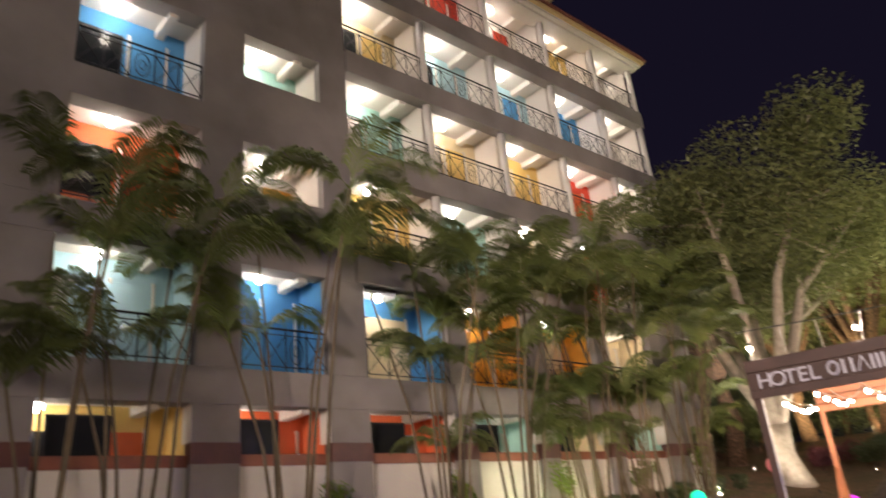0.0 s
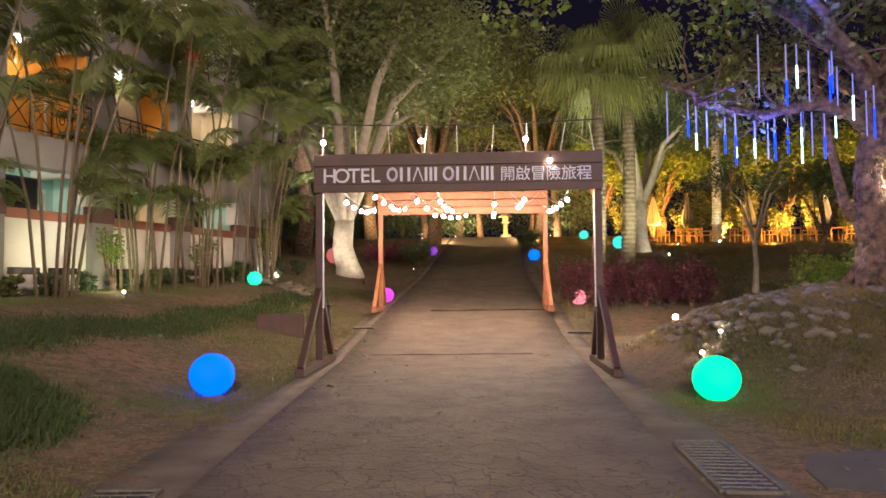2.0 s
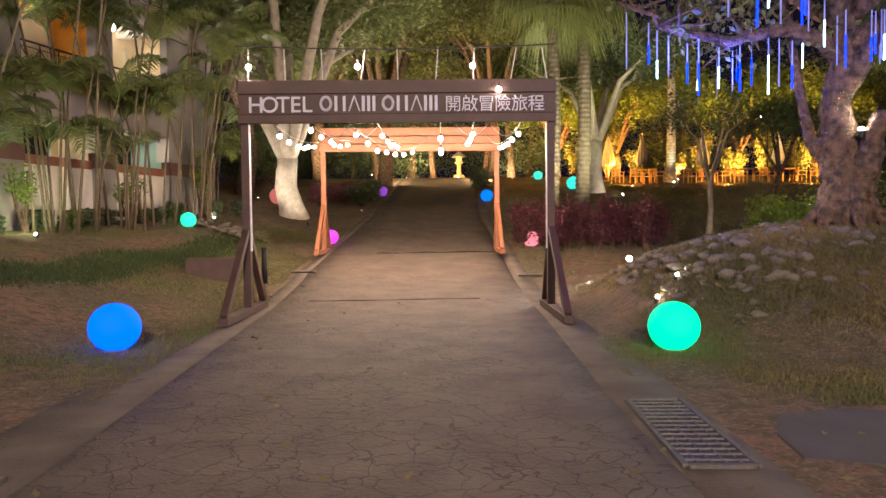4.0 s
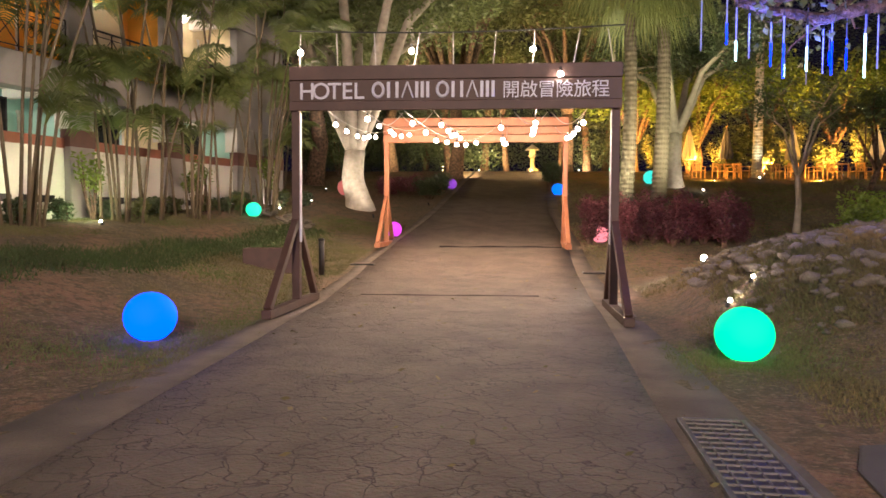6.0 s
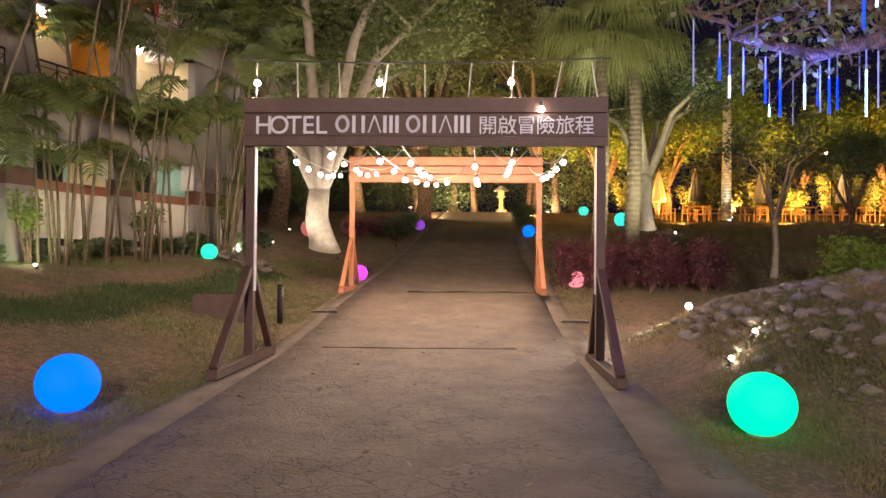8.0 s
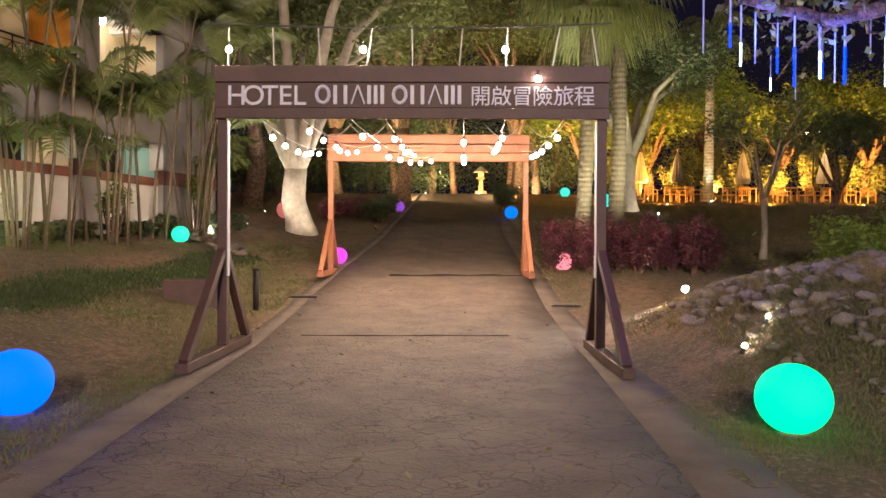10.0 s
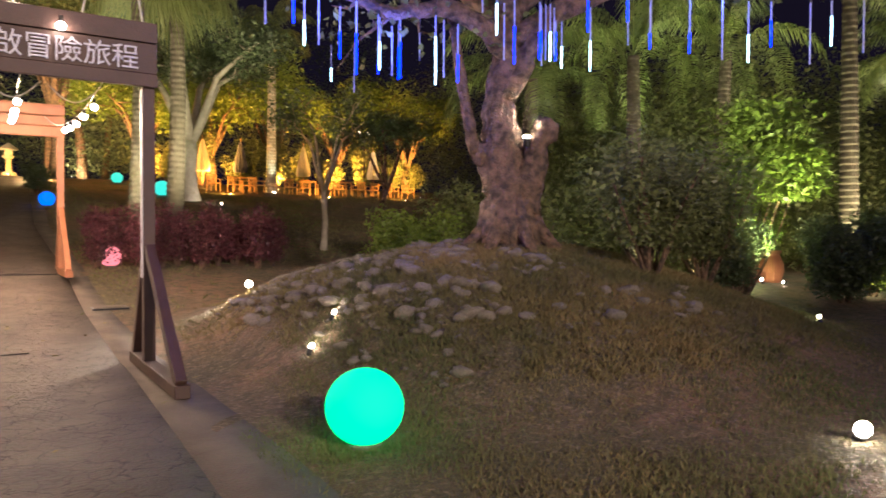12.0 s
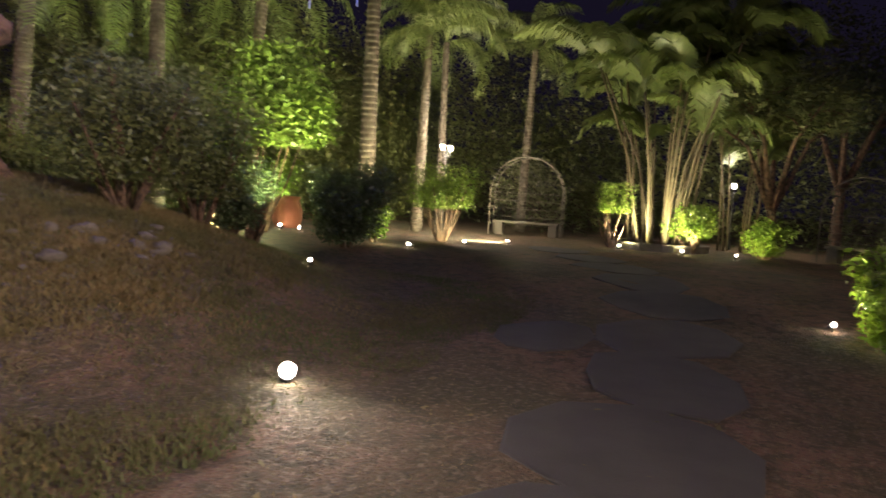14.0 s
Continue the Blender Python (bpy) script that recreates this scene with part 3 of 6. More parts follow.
def balcony(s0, s1, floor, wall, door, lit=True, rail=True, depth=1.3, window="none", power=10):
    """A room-deep loggia: coloured back wall with a door, white cheeks, ceiling beam, lamp and railing."""
    z0, z1 = F0 + FH * floor, TOP0 + FH * floor + 0.12
    hbox("back_wall", s0, s1, depth, depth + 0.12, z0, z1, ROOM[wall], "painted balcony back wall")
    hbox("side_wall", s0 - 0.06, s0 + 0.004, 0.26, depth, z0, z1, ROOM["white"])
    hbox("side_wall", s1 - 0.004, s1 + 0.06, 0.26, depth, z0, z1, ROOM[wall if floor < 2 else "white"])
    hbox("balcony_floor", s0, s1, 0.2, depth, z0 - 0.05, z0 + 0.004, M_WHITE)
    hbox("balcony_ceiling", s0, s1, 0.2, depth, z1, z1 + 0.06, ROOM["white"])
    w = s1 - s0
    if door:
        d0 = s0 + w * 0.52
        hbox("door", d0, d0 + 0.86, depth - 0.05, depth - 0.004, z0 + 0.004, z0 + 2.05, ROOM[door], "painted panelled door", 0.01)
        for r in range(2):
            hbox("door_panel", d0 + 0.14, d0 + 0.72, depth - 0.07, depth - 0.052, z0 + 0.2 + r * 0.95, z0 + 0.95 + r * 0.9, ROOM[door], "", 0.012)
        hbox("door_frame", d0 - 0.07, d0 - 0.004, depth - 0.07, depth - 0.004, z0 + 0.004, z0 + 2.12, ROOM["white"])
        hbox("door_frame", d0 + 0.864, d0 + 0.93, depth - 0.07, depth - 0.004, z0 + 0.004, z0 + 2.12, ROOM["white"])
    if floor == 0:
        hbox("window_pane", s0 + w * 0.12, s0 + w * 0.5, 0.5, 0.53, z0 + 1.46, z0 + 2.2, M_DARKGLASS)
        hbox("window_frame", s0 + w * 0.12 - 0.05, s0 + w * 0.5 + 0.05, 0.51, 0.526, z0 + 1.41, z0 + 2.25, M_BLACK)
    hbox("window_pane", s0 + 0.2, s0 + w * 0.44, depth - 0.03, depth - 0.004, z0 + 0.85, z0 + 2.0, M_CURTAIN if window == "curtain" else M_DARKGLASS)
    hbox("window_frame", s0 + 0.14, s0 + w * 0.44 + 0.06, depth - 0.024, depth - 0.008, z0 + 0.79, z0 + 2.06, M_BLACK)
    hbox("ceiling_beam", s0 + w * 0.72, s0 + w * 0.72 + 0.22, 0.26, depth, z1 - 0.22, z1 - 0.002, ROOM["white"])
    if floor == 1:
        n, r = 12, min(0.55, w * 0.2)
        bm = bmesh.new()
        c0 = s0 + w * 0.42
        ring = [(c0 - r, z0 + 0.01)] + [(c0 - r * math.cos(math.pi * q / n), z0 + 1.5 + r * math.sin(math.pi * q / n)) for q in range(n + 1)] + [(c0 + r, z0 + 0.01)]
        fr = [bm.verts.new((u, depth - 0.09, v)) for u, v in ring]
        bk = [bm.verts.new((u, depth - 0.052, v)) for u, v in ring]
        bm.faces.new(fr)
        for q in range(len(ring)):
            j = (q + 1) % len(ring)
            bm.faces.new((fr[q], bk[q], bk[j], fr[j]))
        part("arch_panel", bm, ROOM[door], HOTEL, "arched painted panel")
    if lit:
        # Ground-floor lamps are added, tucked beside the pier out of view.
        ceiling_lamp(s0 + (w * 0.36 if floor else 0.2), 0.75, z1, power)
    if rail:
        railing(s0 + 0.03, s1 - 0.03, z0 + 0.02, 0.06)


def build_hotel():
    E0, E1 = -24.0, 9.2
    hbox("pillar", 7.55, 8.05, -0.3, -0.004, 0.8, 3.25, ROOM["white"], "white plastered pillar lit from below", 0.015)
    # upper storeys: slabs, slim columns and a solid stair block
    LOW = [(-13.6, -10.75), (-9.7, -7.47), (-6.35, -3.62), (-2.87, -0.3), (0.45, 3.0), (3.75, 6.3)]
    UPP = [(-6.6, -3.58), (-3.38, -0.28), (-0.08, 3.02), (3.22, 6.2), (6.4, 9.0)]
    piers = [(E0, -13.6)] + [(a[1], b[0]) for a, b in zip(LOW, LOW[1:])] + [(6.3, 9.0)]
    for f in range(2):
        z0, z1 = (0.3 if f == 0 else TOP0 + 0.78), TOP0 + FH * f
        for a, b in piers:
            hbox("pier", a, b, 0.0, 0.5, z0, z1, M_WALL, "", 0.02)
            if f == 0:
                hbox("brown_band", a - 0.012, b + 0.012, -0.015, 0.3, 3.2, 3.62, M_BAND, "dark brown tiled band")
                if a > -13:
                    hbox("pier_cheek", a - 0.008, a, 0.02, 0.48, 3.63, z1, ROOM["white"])
        hbox("spandrel", E0, 9.0, -0.002, 0.5, z1, z1 + 0.78, M_WALL, "", 0.01)
    colours = [("yellow", "orange"), ("orange", "orange"), ("orange", "sky"), ("teal", "teal"), ("cream", "sky"), ("teal", "cream")]
    seconds = [("sky", "sky"), ("blue", "blue"), ("blue", "cream"), ("amber", "amber"), ("amber", "cream"), ("cream", "cream")]
    for (a, b), c, d in zip(LOW, colours, seconds):
        balcony(a, b, 0, c[0], c[1], power=5, rail=False)
        hbox("low_wall", a, b, 0.2, 0.34, 0.6, 3.16, ROOM["white"], "white plastered wall under the windows")
        hbox("wall_band", a, b, 0.17, 0.36, 3.161, 3.40, M_WALLBAND, "red-brown tiled band")
        hbox("base_band", a, b, 0.18, 0.21, 1.05, 1.16, M_BAND)
        for k in range(2):
            q = a + 0.25 + k * (b - a - 0.3) / 2
            hbox("wall_slot", q, q + (b - a) / 2 - 0.4, 0.185, 0.205, 1.85, 2.02, M_BLACK)
        balcony(a, b, 1, d[0], d[1], window="curtain", power=8)
    # wide bay at the near end
    for f, c in ((2, ("orange", "red")), (3, ("blue", "blue"))):
        balcony(-13.6, -10.75, f, *c)
    for f in (2, 3, 4):
        z0, z1 = TOP0 + FH * (f - 1) + 0.78, TOP0 + FH * f
        hbox("pier", E0, -13.6, 0.0, 0.5, z0, z1 + 0.78, M_WALL)
        hbox("pier", -10.75, -9.7, 0.0, 0.5, z0, z1 + 0.78, M_WALL)
        hbox("spandrel", -13.6, -10.75, 0.0, 0.5, z1, z1 + 0.78, M_WALL)
        # window wall beside the stair
        hbox("window_wall", -9.7, -7.47, 0.0, 0.4, z0, z1 - 1.32, M_WALL)
        hbox("window_wall", -9.7, -7.47, 0.0, 0.4, z1, z1 + 0.78, M_WALL)
        hbox("pier", -7.47, -6.6, 0.0, 0.5, z0, z1 + 0.78, M_WALL)
        if f < 4:
            balcony(-9.7, -7.47, f, "teal" if f == 3 else "white", "amber" if f == 2 else "teal", rail=False)
    hbox("spandrel", -13.6, -10.75, 0.0, 0.5, TOP0 + FH * 3 + 0.78, TOP0 + FH * 4, M_WALL)
    hbox("window_wall", -9.7, -7.47, 0.02, 0.4, TOP0 + FH * 4 - 1.32, TOP0 + FH * 4, M_WALL)
    up = {2: [("yellow", "yellow"), ("teal", "teal"), ("cream", "yellow"), ("red", "red"), ("white", "white")],
          3: [("teal", "teal"), ("cream", "yellow"), ("yellow", "yellow"), ("red", "orange"), ("white", "white")],
          4: [("cream", "yellow"), ("sky", "sky"), ("sky", "blue"), ("blue", "blue"), ("white", "white")],
          5: [("red", "red"), ("red", "red"), ("white", "red"), ("yellow", "yellow"), ("white", "white")]}
    for f in (2, 3, 4, 5):
        zf = F0 + FH * f
        hbox("slab", -6.6, 9.2, -0.12, 0.3, zf - 0.75, zf, M_WALL, "", 0.015)
        for (a, b), c in zip(UPP, up[f]):
            balcony(a, b, f, *c, window="curtain" if f % 2 else "none")
            part("column", tube(bmesh.new(), [(b + 0.1, 0.08, zf), (b + 0.1, 0.08, zf + 2.55)], 0.13, 12), M_WHITE, HOTEL, smooth=True)
    zt = TOP0 + FH * 5 - 0.2
    # eave with tiled roof, and the raised attic eave behind it
    for k, (o, h) in enumerate(((0.15, 0.16), (0.3, 0.14), (0.45, 0.12))):
        hbox("cornice", -6.6, 9.2 + o, -0.12 - o, 0.4, zt + 0.0 + k * 0.14, zt + k * 0.14 + h, M_EAVE if k == 2 else M_WHITE)
    bm = bmesh.new()
    v = [bm.verts.new(p) for p in ((-24, -0.62, zt + 0.42), (9.8, -0.62, zt + 0.42), (9.8, 6, zt + 2.6), (-24, 6, zt + 2.6), (-24, -0.62, zt + 0.5), (9.8, -0.62, zt + 0.5), (9.8, 6, zt + 2.7), (-24, 6, zt + 2.7))]
    for q in ((0, 1, 2, 3), (7, 6, 5, 4), (0, 4, 5, 1), (1, 5, 6, 2), (2, 6, 7, 3), (3, 7, 4, 0)):
        bm.faces.new([v[i] for i in q])
    part("roof", bm, M_ROOFT, HOTEL, "red tiled roof")
    for k in range(75):
        s = -6.5 + k * 0.215
        part("roof_tile", ROOF_TILE, M_ROOFT, HOTEL, m=Matrix.Translation((s, -0.62, zt + 0.5)))
    hbox("attic", -24, 4.5, 1.2, 8, zt + 0.9, zt + 3.2, M_EAVE)
    hbox("attic_eave", -24, 5.6, -0.1, 9, zt + 3.0, zt + 3.3, M_EAVE, "pale yellow projecting eave")
    # body behind the loggias
    hbox("rear_wall", E0, 9.0, 1.6, 10, 0.3, zt + 0.1, M_WALL)
    hbox("end_wall", 8.9, 9.1, 1.5, 10, 0.3, zt, M_WALL)
    hbox("stair_wall", E0, -13.7, 0.5, 1.6, 0.3, zt, M_WALL)
    hbox("parapet", E0, -6.6, 0.0, 0.5, TOP0 + FH * 4 + 0.78, zt + 0.4, M_WALL)


ROOF_TILE = finish(tube(bmesh.new(), [(0, 0, 0), (0, 1.6, 0.53)], 0.075, 8), "roof_tile")
ROOF_TILE.materials.append(M_ROOFT)
build_hotel()

# ---- trees, palms and shrubs ----


def rough(bm, amount):
    """Breaks a smooth limb into ridged, plated bark."""
    bm.normal_update()
    for v in bm.verts:
        n = Vector((v.co.x * 8, v.co.y * 8, v.co.z * 3.2))
        v.co += v.normal * amount * (noise.noise(n) + 0.5 * noise.noise(n * 2.7))
    return bm


def limb_tree(rng, height, r0, spread, fork=0.35, lean=(0, 0), n1=5, n2=4, sides=8):
    """Trunk and limbs of a broad tree; returns their meshes and the points about which its leaves hang."""
    bm = bmesh.new()
    tips, bl = [], bmesh.new()
    top = Vector((lean[0], lean[1], height * fork))
    mid = top * 0.5 + Vector((rng.uniform(-1, 1), rng.uniform(-1, 1), 0)) * r0 * 0.6
    tube(bm, [(0, 0, -0.15), (0, 0, 0.08), mid * 0.4, mid * 0.7, mid, mid.lerp(top, 0.5), top], [r0 * 1.45, r0 * 1.2, r0, r0 * 0.95, r0 * 0.92, r0 * 0.86, r0 * 0.8], sides + 10)
    for k in range(n1):
        a = 2 * math.pi * (k + rng.uniform(-0.3, 0.3)) / n1
        d = Vector((math.cos(a) * spread, math.sin(a) * spread, height * (1 - fork) * rng.uniform(0.55, 1.0)))
        p1 = top + d * 0.35 + Vector((0, 0, 0.12 * height))
        p2 = top + d * rng.uniform(0.8, 1.0)
        tube(bl, [top - Vector((0, 0, r0 * 0.5)), top * 0.5 + p1 * 0.5 + Vector((0, 0, -0.02 * height)), p1, p2], [r0 * 0.6, r0 * 0.5, r0 * 0.36, r0 * 0.1], sides)
        tips.append(p2)
        for j in range(n2):
            f = 0.3 + 0.6 * j / n2
            q0 = p1.lerp(p2, f)
            q1 = q0 + Vector((rng.uniform(-1, 1), rng.uniform(-1, 1), rng.uniform(-0.1, 0.7))).normalized() * spread * rng.uniform(0.35, 0.6)
            tube(bl, [q0, q0.lerp(q1, 0.5) + Vector((0, 0, 0.1)), q1], [r0 * 0.2, r0 * 0.13, r0 * 0.04], 6)
            tips += [q1, q0.lerp(q1, 0.6)]
    return bm, bl, tips


def crown_points(rng, tips, n, puff, flat=0.7):
    t = np.array([tuple(p) for p in tips])
    c = t[rng.integers(0, len(t), n)]
    d = rng.normal(size=(n, 3))
    d /= np.linalg.norm(d, axis=1, keepdims=True)
    r = puff * rng.uniform(0.15, 1.0, (n, 1)) ** 0.6
    return c + d * r * np.array([1, 1, flat])


def tree(x, y, height, r0, spread, seed, leaves, leaf=0.16, puff=1.1, bark=None, green=None, fork=0.35, lean=(0, 0),
         label="broad leafy garden tree at night", n1=6):
    rng = np.random.default_rng(seed)
    t = thing("tree", (x, y, gz(x, y)), label, "tree")
    bm, bl, tips = limb_tree(random.Random(seed), height, r0, spread, fork, lean, n1)
    part("trunk", rough(bm, r0 * 0.14), bark or M_BARK, t, smooth=True)
    part("limb", rough(bl, r0 * 0.05), M_GREYBARK if bark else M_BARK, t, smooth=True)
    part("crown", leaf_mesh("crown", crown_points(rng, tips, leaves, puff), leaf, rng, green or M_LEAF), green or M_LEAF, t)
    return t


def frond(rng, base, heading, rise0, length, droop, pairs, leaflet, width, hang=0.33):
    """Arrays for a feather frond: its rib and drooping leaflets."""
    k = np.linspace(0, 1, 9)
    ang = rise0 - droop * k ** 1.3
    step = length / 8
    h = np.concatenate([[0], np.cumsum(np.cos(ang[:-1]) * step)])
    v = np.concatenate([[0], np.cumsum(np.sin(ang[:-1]) * step)])
    hd = np.array([math.cos(heading), math.sin(heading), 0])
    side = np.array([-math.sin(heading), math.cos(heading), 0])
    rib = np.array(base) + h[:, None] * hd + v[:, None] * np.array([0, 0, 1])
    V, F = [], []
    for a in range(8):
        w = 0.022 * (1 - a / 9)
        i = len(V)
        V += [rib[a] - side * w, rib[a] + side * w, rib[a + 1] + side * w * 0.85, rib[a + 1] - side * w * 0.85]
        F.append((i, i + 1, i + 2, i + 3))
    for f in np.linspace(0.14, 0.99, pairs):
        p = np.array([np.interp(f, k, rib[:, c]) for c in range(3)])
        t = np.array([np.interp(min(1, f + 0.05), k, rib[:, c]) for c in range(3)]) - np.array([np.interp(f - 0.05, k, rib[:, c]) for c in range(3)])
        t /= np.linalg.norm(t) + 1e-9
        ln = leaflet * (0.45 + 0.75 * math.sin(math.pi * min(1, f * 0.9 + 0.08))) * rng.uniform(0.85, 1.1)
        for s in (-1, 1):
            d = side * s * 0.8 + t * 0.55 + np.array([0, 0, 0.22 + rng.uniform(-0.12, 0.12)])
            d /= np.linalg.norm(d)
            m = p + d * ln * 0.5
            e = p + d * ln * 0.92 + np.array([0, 0, -hang * ln])
            up = t * width
            i = len(V)
            V += [p - up * 0.4, p + up * 0.4, m + up, m - up, e]
            F += [(i, i + 1, i + 2, i + 3), (i + 3, i + 2, i + 4, i + 4)]
    return V, F


def fronds_mesh(name, specs, seed, material):
    rng = np.random.default_rng(seed)
    V, T = [], []
    for s in specs:
        v, f = frond(rng, *s)
        o = len(V)
        V += v
        for q in f:
            a, b, c, d = (i + o for i in q)
            T.append((a, b, c))
            if c != d:
                T.append((a, c, d))
    return mesh_np(name, np.array(V), np.array(T), material)


def areca_clump(x, y, canes, height, seed, label="tall clump of slender areca palm canes", spread=1.0, fr=1.6, cane=None, green=None, thick=0.036, leaf=0.027, many=(4, 5, 6), tall=(0.58, 0.8, 0.9, 0.97, 1.05, 1.12)):
    rnd = random.Random(seed)
    t = thing("areca_palm", (x, y, gz(x, y)), label, "palm")
    specs = []
    for k in range(canes):
        a, r = rnd.uniform(0, 6.283), rnd.uniform(0.05, 0.45) * spread
        b = Vector((math.cos(a) * r, math.sin(a) * r, -0.05))
        h = height * rnd.choice(tall)
        out = rnd.uniform(0.15, 0.85) * spread * h / 5
        e = b + Vector((math.cos(a) * out, math.sin(a) * out, h))
        m = b.lerp(e, 0.5) + Vector((-math.cos(a), -math.sin(a), 0)) * out * 0.18
        bm = tube(bmesh.new(), [b, b.lerp(m, 0.5), m, m.lerp(e, 0.55), e], [thick * 1.1, thick, thick * 0.9, thick * 0.8, thick * 0.7], 6)
        part("cane", bm, cane or M_CANE, t, smooth=True)
        for j in range(rnd.choice(many)):
            specs.append((tuple(e), rnd.uniform(0, 6.283), rnd.uniform(0.75, 1.42), fr * rnd.uniform(0.75, 1.2), rnd.uniform(1.3, 2.5), 36, 0.5 * fr / 1.6, leaf, 0.45))
    part("fronds", fronds_mesh("fronds", specs, seed, green or M_PALM), green or M_PALM, t)
    return t


def feather_palm(x, y, height, r, seed, n=14, fr=2.6, label="tall ringed feather palm with drooping fronds", bark=None):
    rnd = random.Random(seed)
    t = thing("feather_palm", (x, y, gz(x, y)), label, "palm")
    pts, rad = [], []
    lx, ly = rnd.uniform(-0.25, 0.25), rnd.uniform(-0.2, 0.2)
    n_r = 52
    for k in range(n_r + 1):
        f = k / n_r
        for dz, rr in ((0, 1.0), (height / n_r * 0.7, 0.88)):
            pts.append((lx * f, ly * f, f * height + dz - 0.1))
            rad.append(r * rr * (1.25 - 0.45 * f if f > 0.08 else 1.35))
    part("trunk", tube(bmesh.new(), pts, rad, 16), bark or M_PALMTRUNK, t)
    top = (lx, ly, height)
    specs = [(top, k * 2.4 + rnd.uniform(-0.2, 0.2), rnd.choice((0.2, 0.6, 0.9, 1.1, 1.3, 1.45)) + rnd.uniform(-0.15, 0.15), fr * rnd.uniform(0.9, 1.3), rnd.uniform(1.7, 2.9), 40, 0.58, 0.02, 0.75) for k in range(n)]
    part("fronds", fronds_mesh("fronds", specs, seed, M_PALM), M_PALM, t)
    return t


def fan_palm(x, y, height, r, seed, n=20, size=1.25, label="tall fan palm with drooping pleated leaves"):
    rnd = random.Random(seed)
    rng = np.random.default_rng(seed)
    t = thing("fan_palm", (x, y, gz(x, y)), label, "palm")
    n_r = 90
    pts = [(0.12 * math.sin(k / 27), 0.08 * math.cos(k / 21), height * k / n_r - 0.1) for k in range(n_r + 1)]
    part("trunk", tube(bmesh.new(), pts, [r * (1.3 - 0.4 * k / n_r) * (1.0 + 0.1 * (k % 2)) for k in range(n_r + 1)], 16), M_PALMTRUNK, t)
    V, T = [], []
    top = np.array(pts[-1])
    for k in range(n):
        h, el = k * 2.4 + rnd.uniform(-0.2, 0.2), rnd.uniform(-0.9, 1.1)
        d = np.array([math.cos(h) * math.cos(el), math.sin(h) * math.cos(el), math.sin(el)])
        c = top + d * rnd.uniform(1.1, 1.8)
        side = np.array([-math.sin(h), math.cos(h), 0])
        i = len(V)
        V += [top - side * 0.02, top + side * 0.02, c]
        T.append((i, i + 1, i + 2))
        for q in range(34):
            b = -2.3 + 4.6 * q / 33
            e = d * math.cos(b) + side * math.sin(b)
            ln = size * (0.75 + 0.25 * math.cos(b)) * rnd.uniform(0.9, 1.1)
            w = np.cross(e, np.cross(d, side)) * 0.035
            m = c + e * ln * 0.6
            tip = c + e * ln * 0.85 + np.array([0, 0, -0.55 * ln])
            i = len(V)
            V += [c, m + w, m - w, tip]
            T += [(i, i + 1, i + 2), (i + 1, i + 3, i + 2)]
    part("fronds", mesh_np("fronds", np.array(V), np.array(T), M_FAN), M_FAN, t)
    return t


def shrub(x, y, w, h, seed, leaves, leaf=0.09, green=None, label="leafy garden shrub", d=None, stems=9, category="shrub", low=0.2):
    rng = np.random.default_rng(seed)
    rnd = random.Random(seed)
    d = d or w
    t = thing("shrub", (x, y, gz(x, y)), label, category)
    tips = []
    for k in range(stems):
        a = rnd.uniform(0, 6.283)
        e = Vector((math.cos(a) * w * 0.42 * rnd.uniform(0.2, 1), math.sin(a) * d * 0.42 * rnd.uniform(0.2, 1), h * rnd.uniform(0.55, 0.95)))
        b = Vector((e.x * 0.12, e.y * 0.12, -0.05))
        m = b.lerp(e, 0.5) + Vector((rnd.uniform(-1, 1), rnd.uniform(-1, 1), 0)) * 0.08
        part("stem", tube(bmesh.new(), [b, m, e], [0.03, 0.022, 0.01], 5), M_BARK, t)
        tips += [e, m.lerp(e, 0.4) + Vector((0, 0, 0.1)), m.lerp(e, 0.75)] + ([b.lerp(m, 0.75), m] if low < 0.25 else [])
    p = crown_points(rng, tips, leaves, 0.3 * max(w, d) * 0.75, min(1.0, h / max(w, d)))
    gzl = p[:, 2] < low * h
    p[gzl, 2] = low * h + rng.uniform(0, 0.6, gzl.sum()) * h
    part("foliage", leaf_mesh("foliage", p, leaf, rng, green or M_LEAF), green or M_LEAF, t)
    return t

# ---- garden by the hotel ----
LOW_AND_TALL = (0.3, 0.45, 0.6, 0.72, 0.85, 0.95, 1.05)
CLUMPS = [areca_clump(-11.8, -8.6, 4, 7.0, 11, spread=1.5, fr=2.2, tall=LOW_AND_TALL), areca_clump(-10.6, -4.3, 6, 7.0, 12, spread=1.5, fr=2.2, tall=LOW_AND_TALL),
          areca_clump(-9.0, 1.9, 9, 7.0, 13, spread=1.5, fr=2.1, tall=LOW_AND_TALL), areca_clump(-8.3, 4.6, 7, 6.8, 14, spread=1.4, fr=2.0, tall=LOW_AND_TALL)]
for k, (x, y) in enumerate(((-11.4, -7.3), (-9.6, -0.4), (-7.7, 7.2), (-7.5, 9.0), (-7.3, 12.0), (-7.0, 10.6), (-7.6, 13.8), (-8.2, 6.0))):
    copy_thing(CLUMPS[(k + 1) % 4], pose(x, y, gz(x, y), 0, 0, 70 * k + 25) @ Matrix.Scale(0.88 + 0.05 * (k % 4), 4))

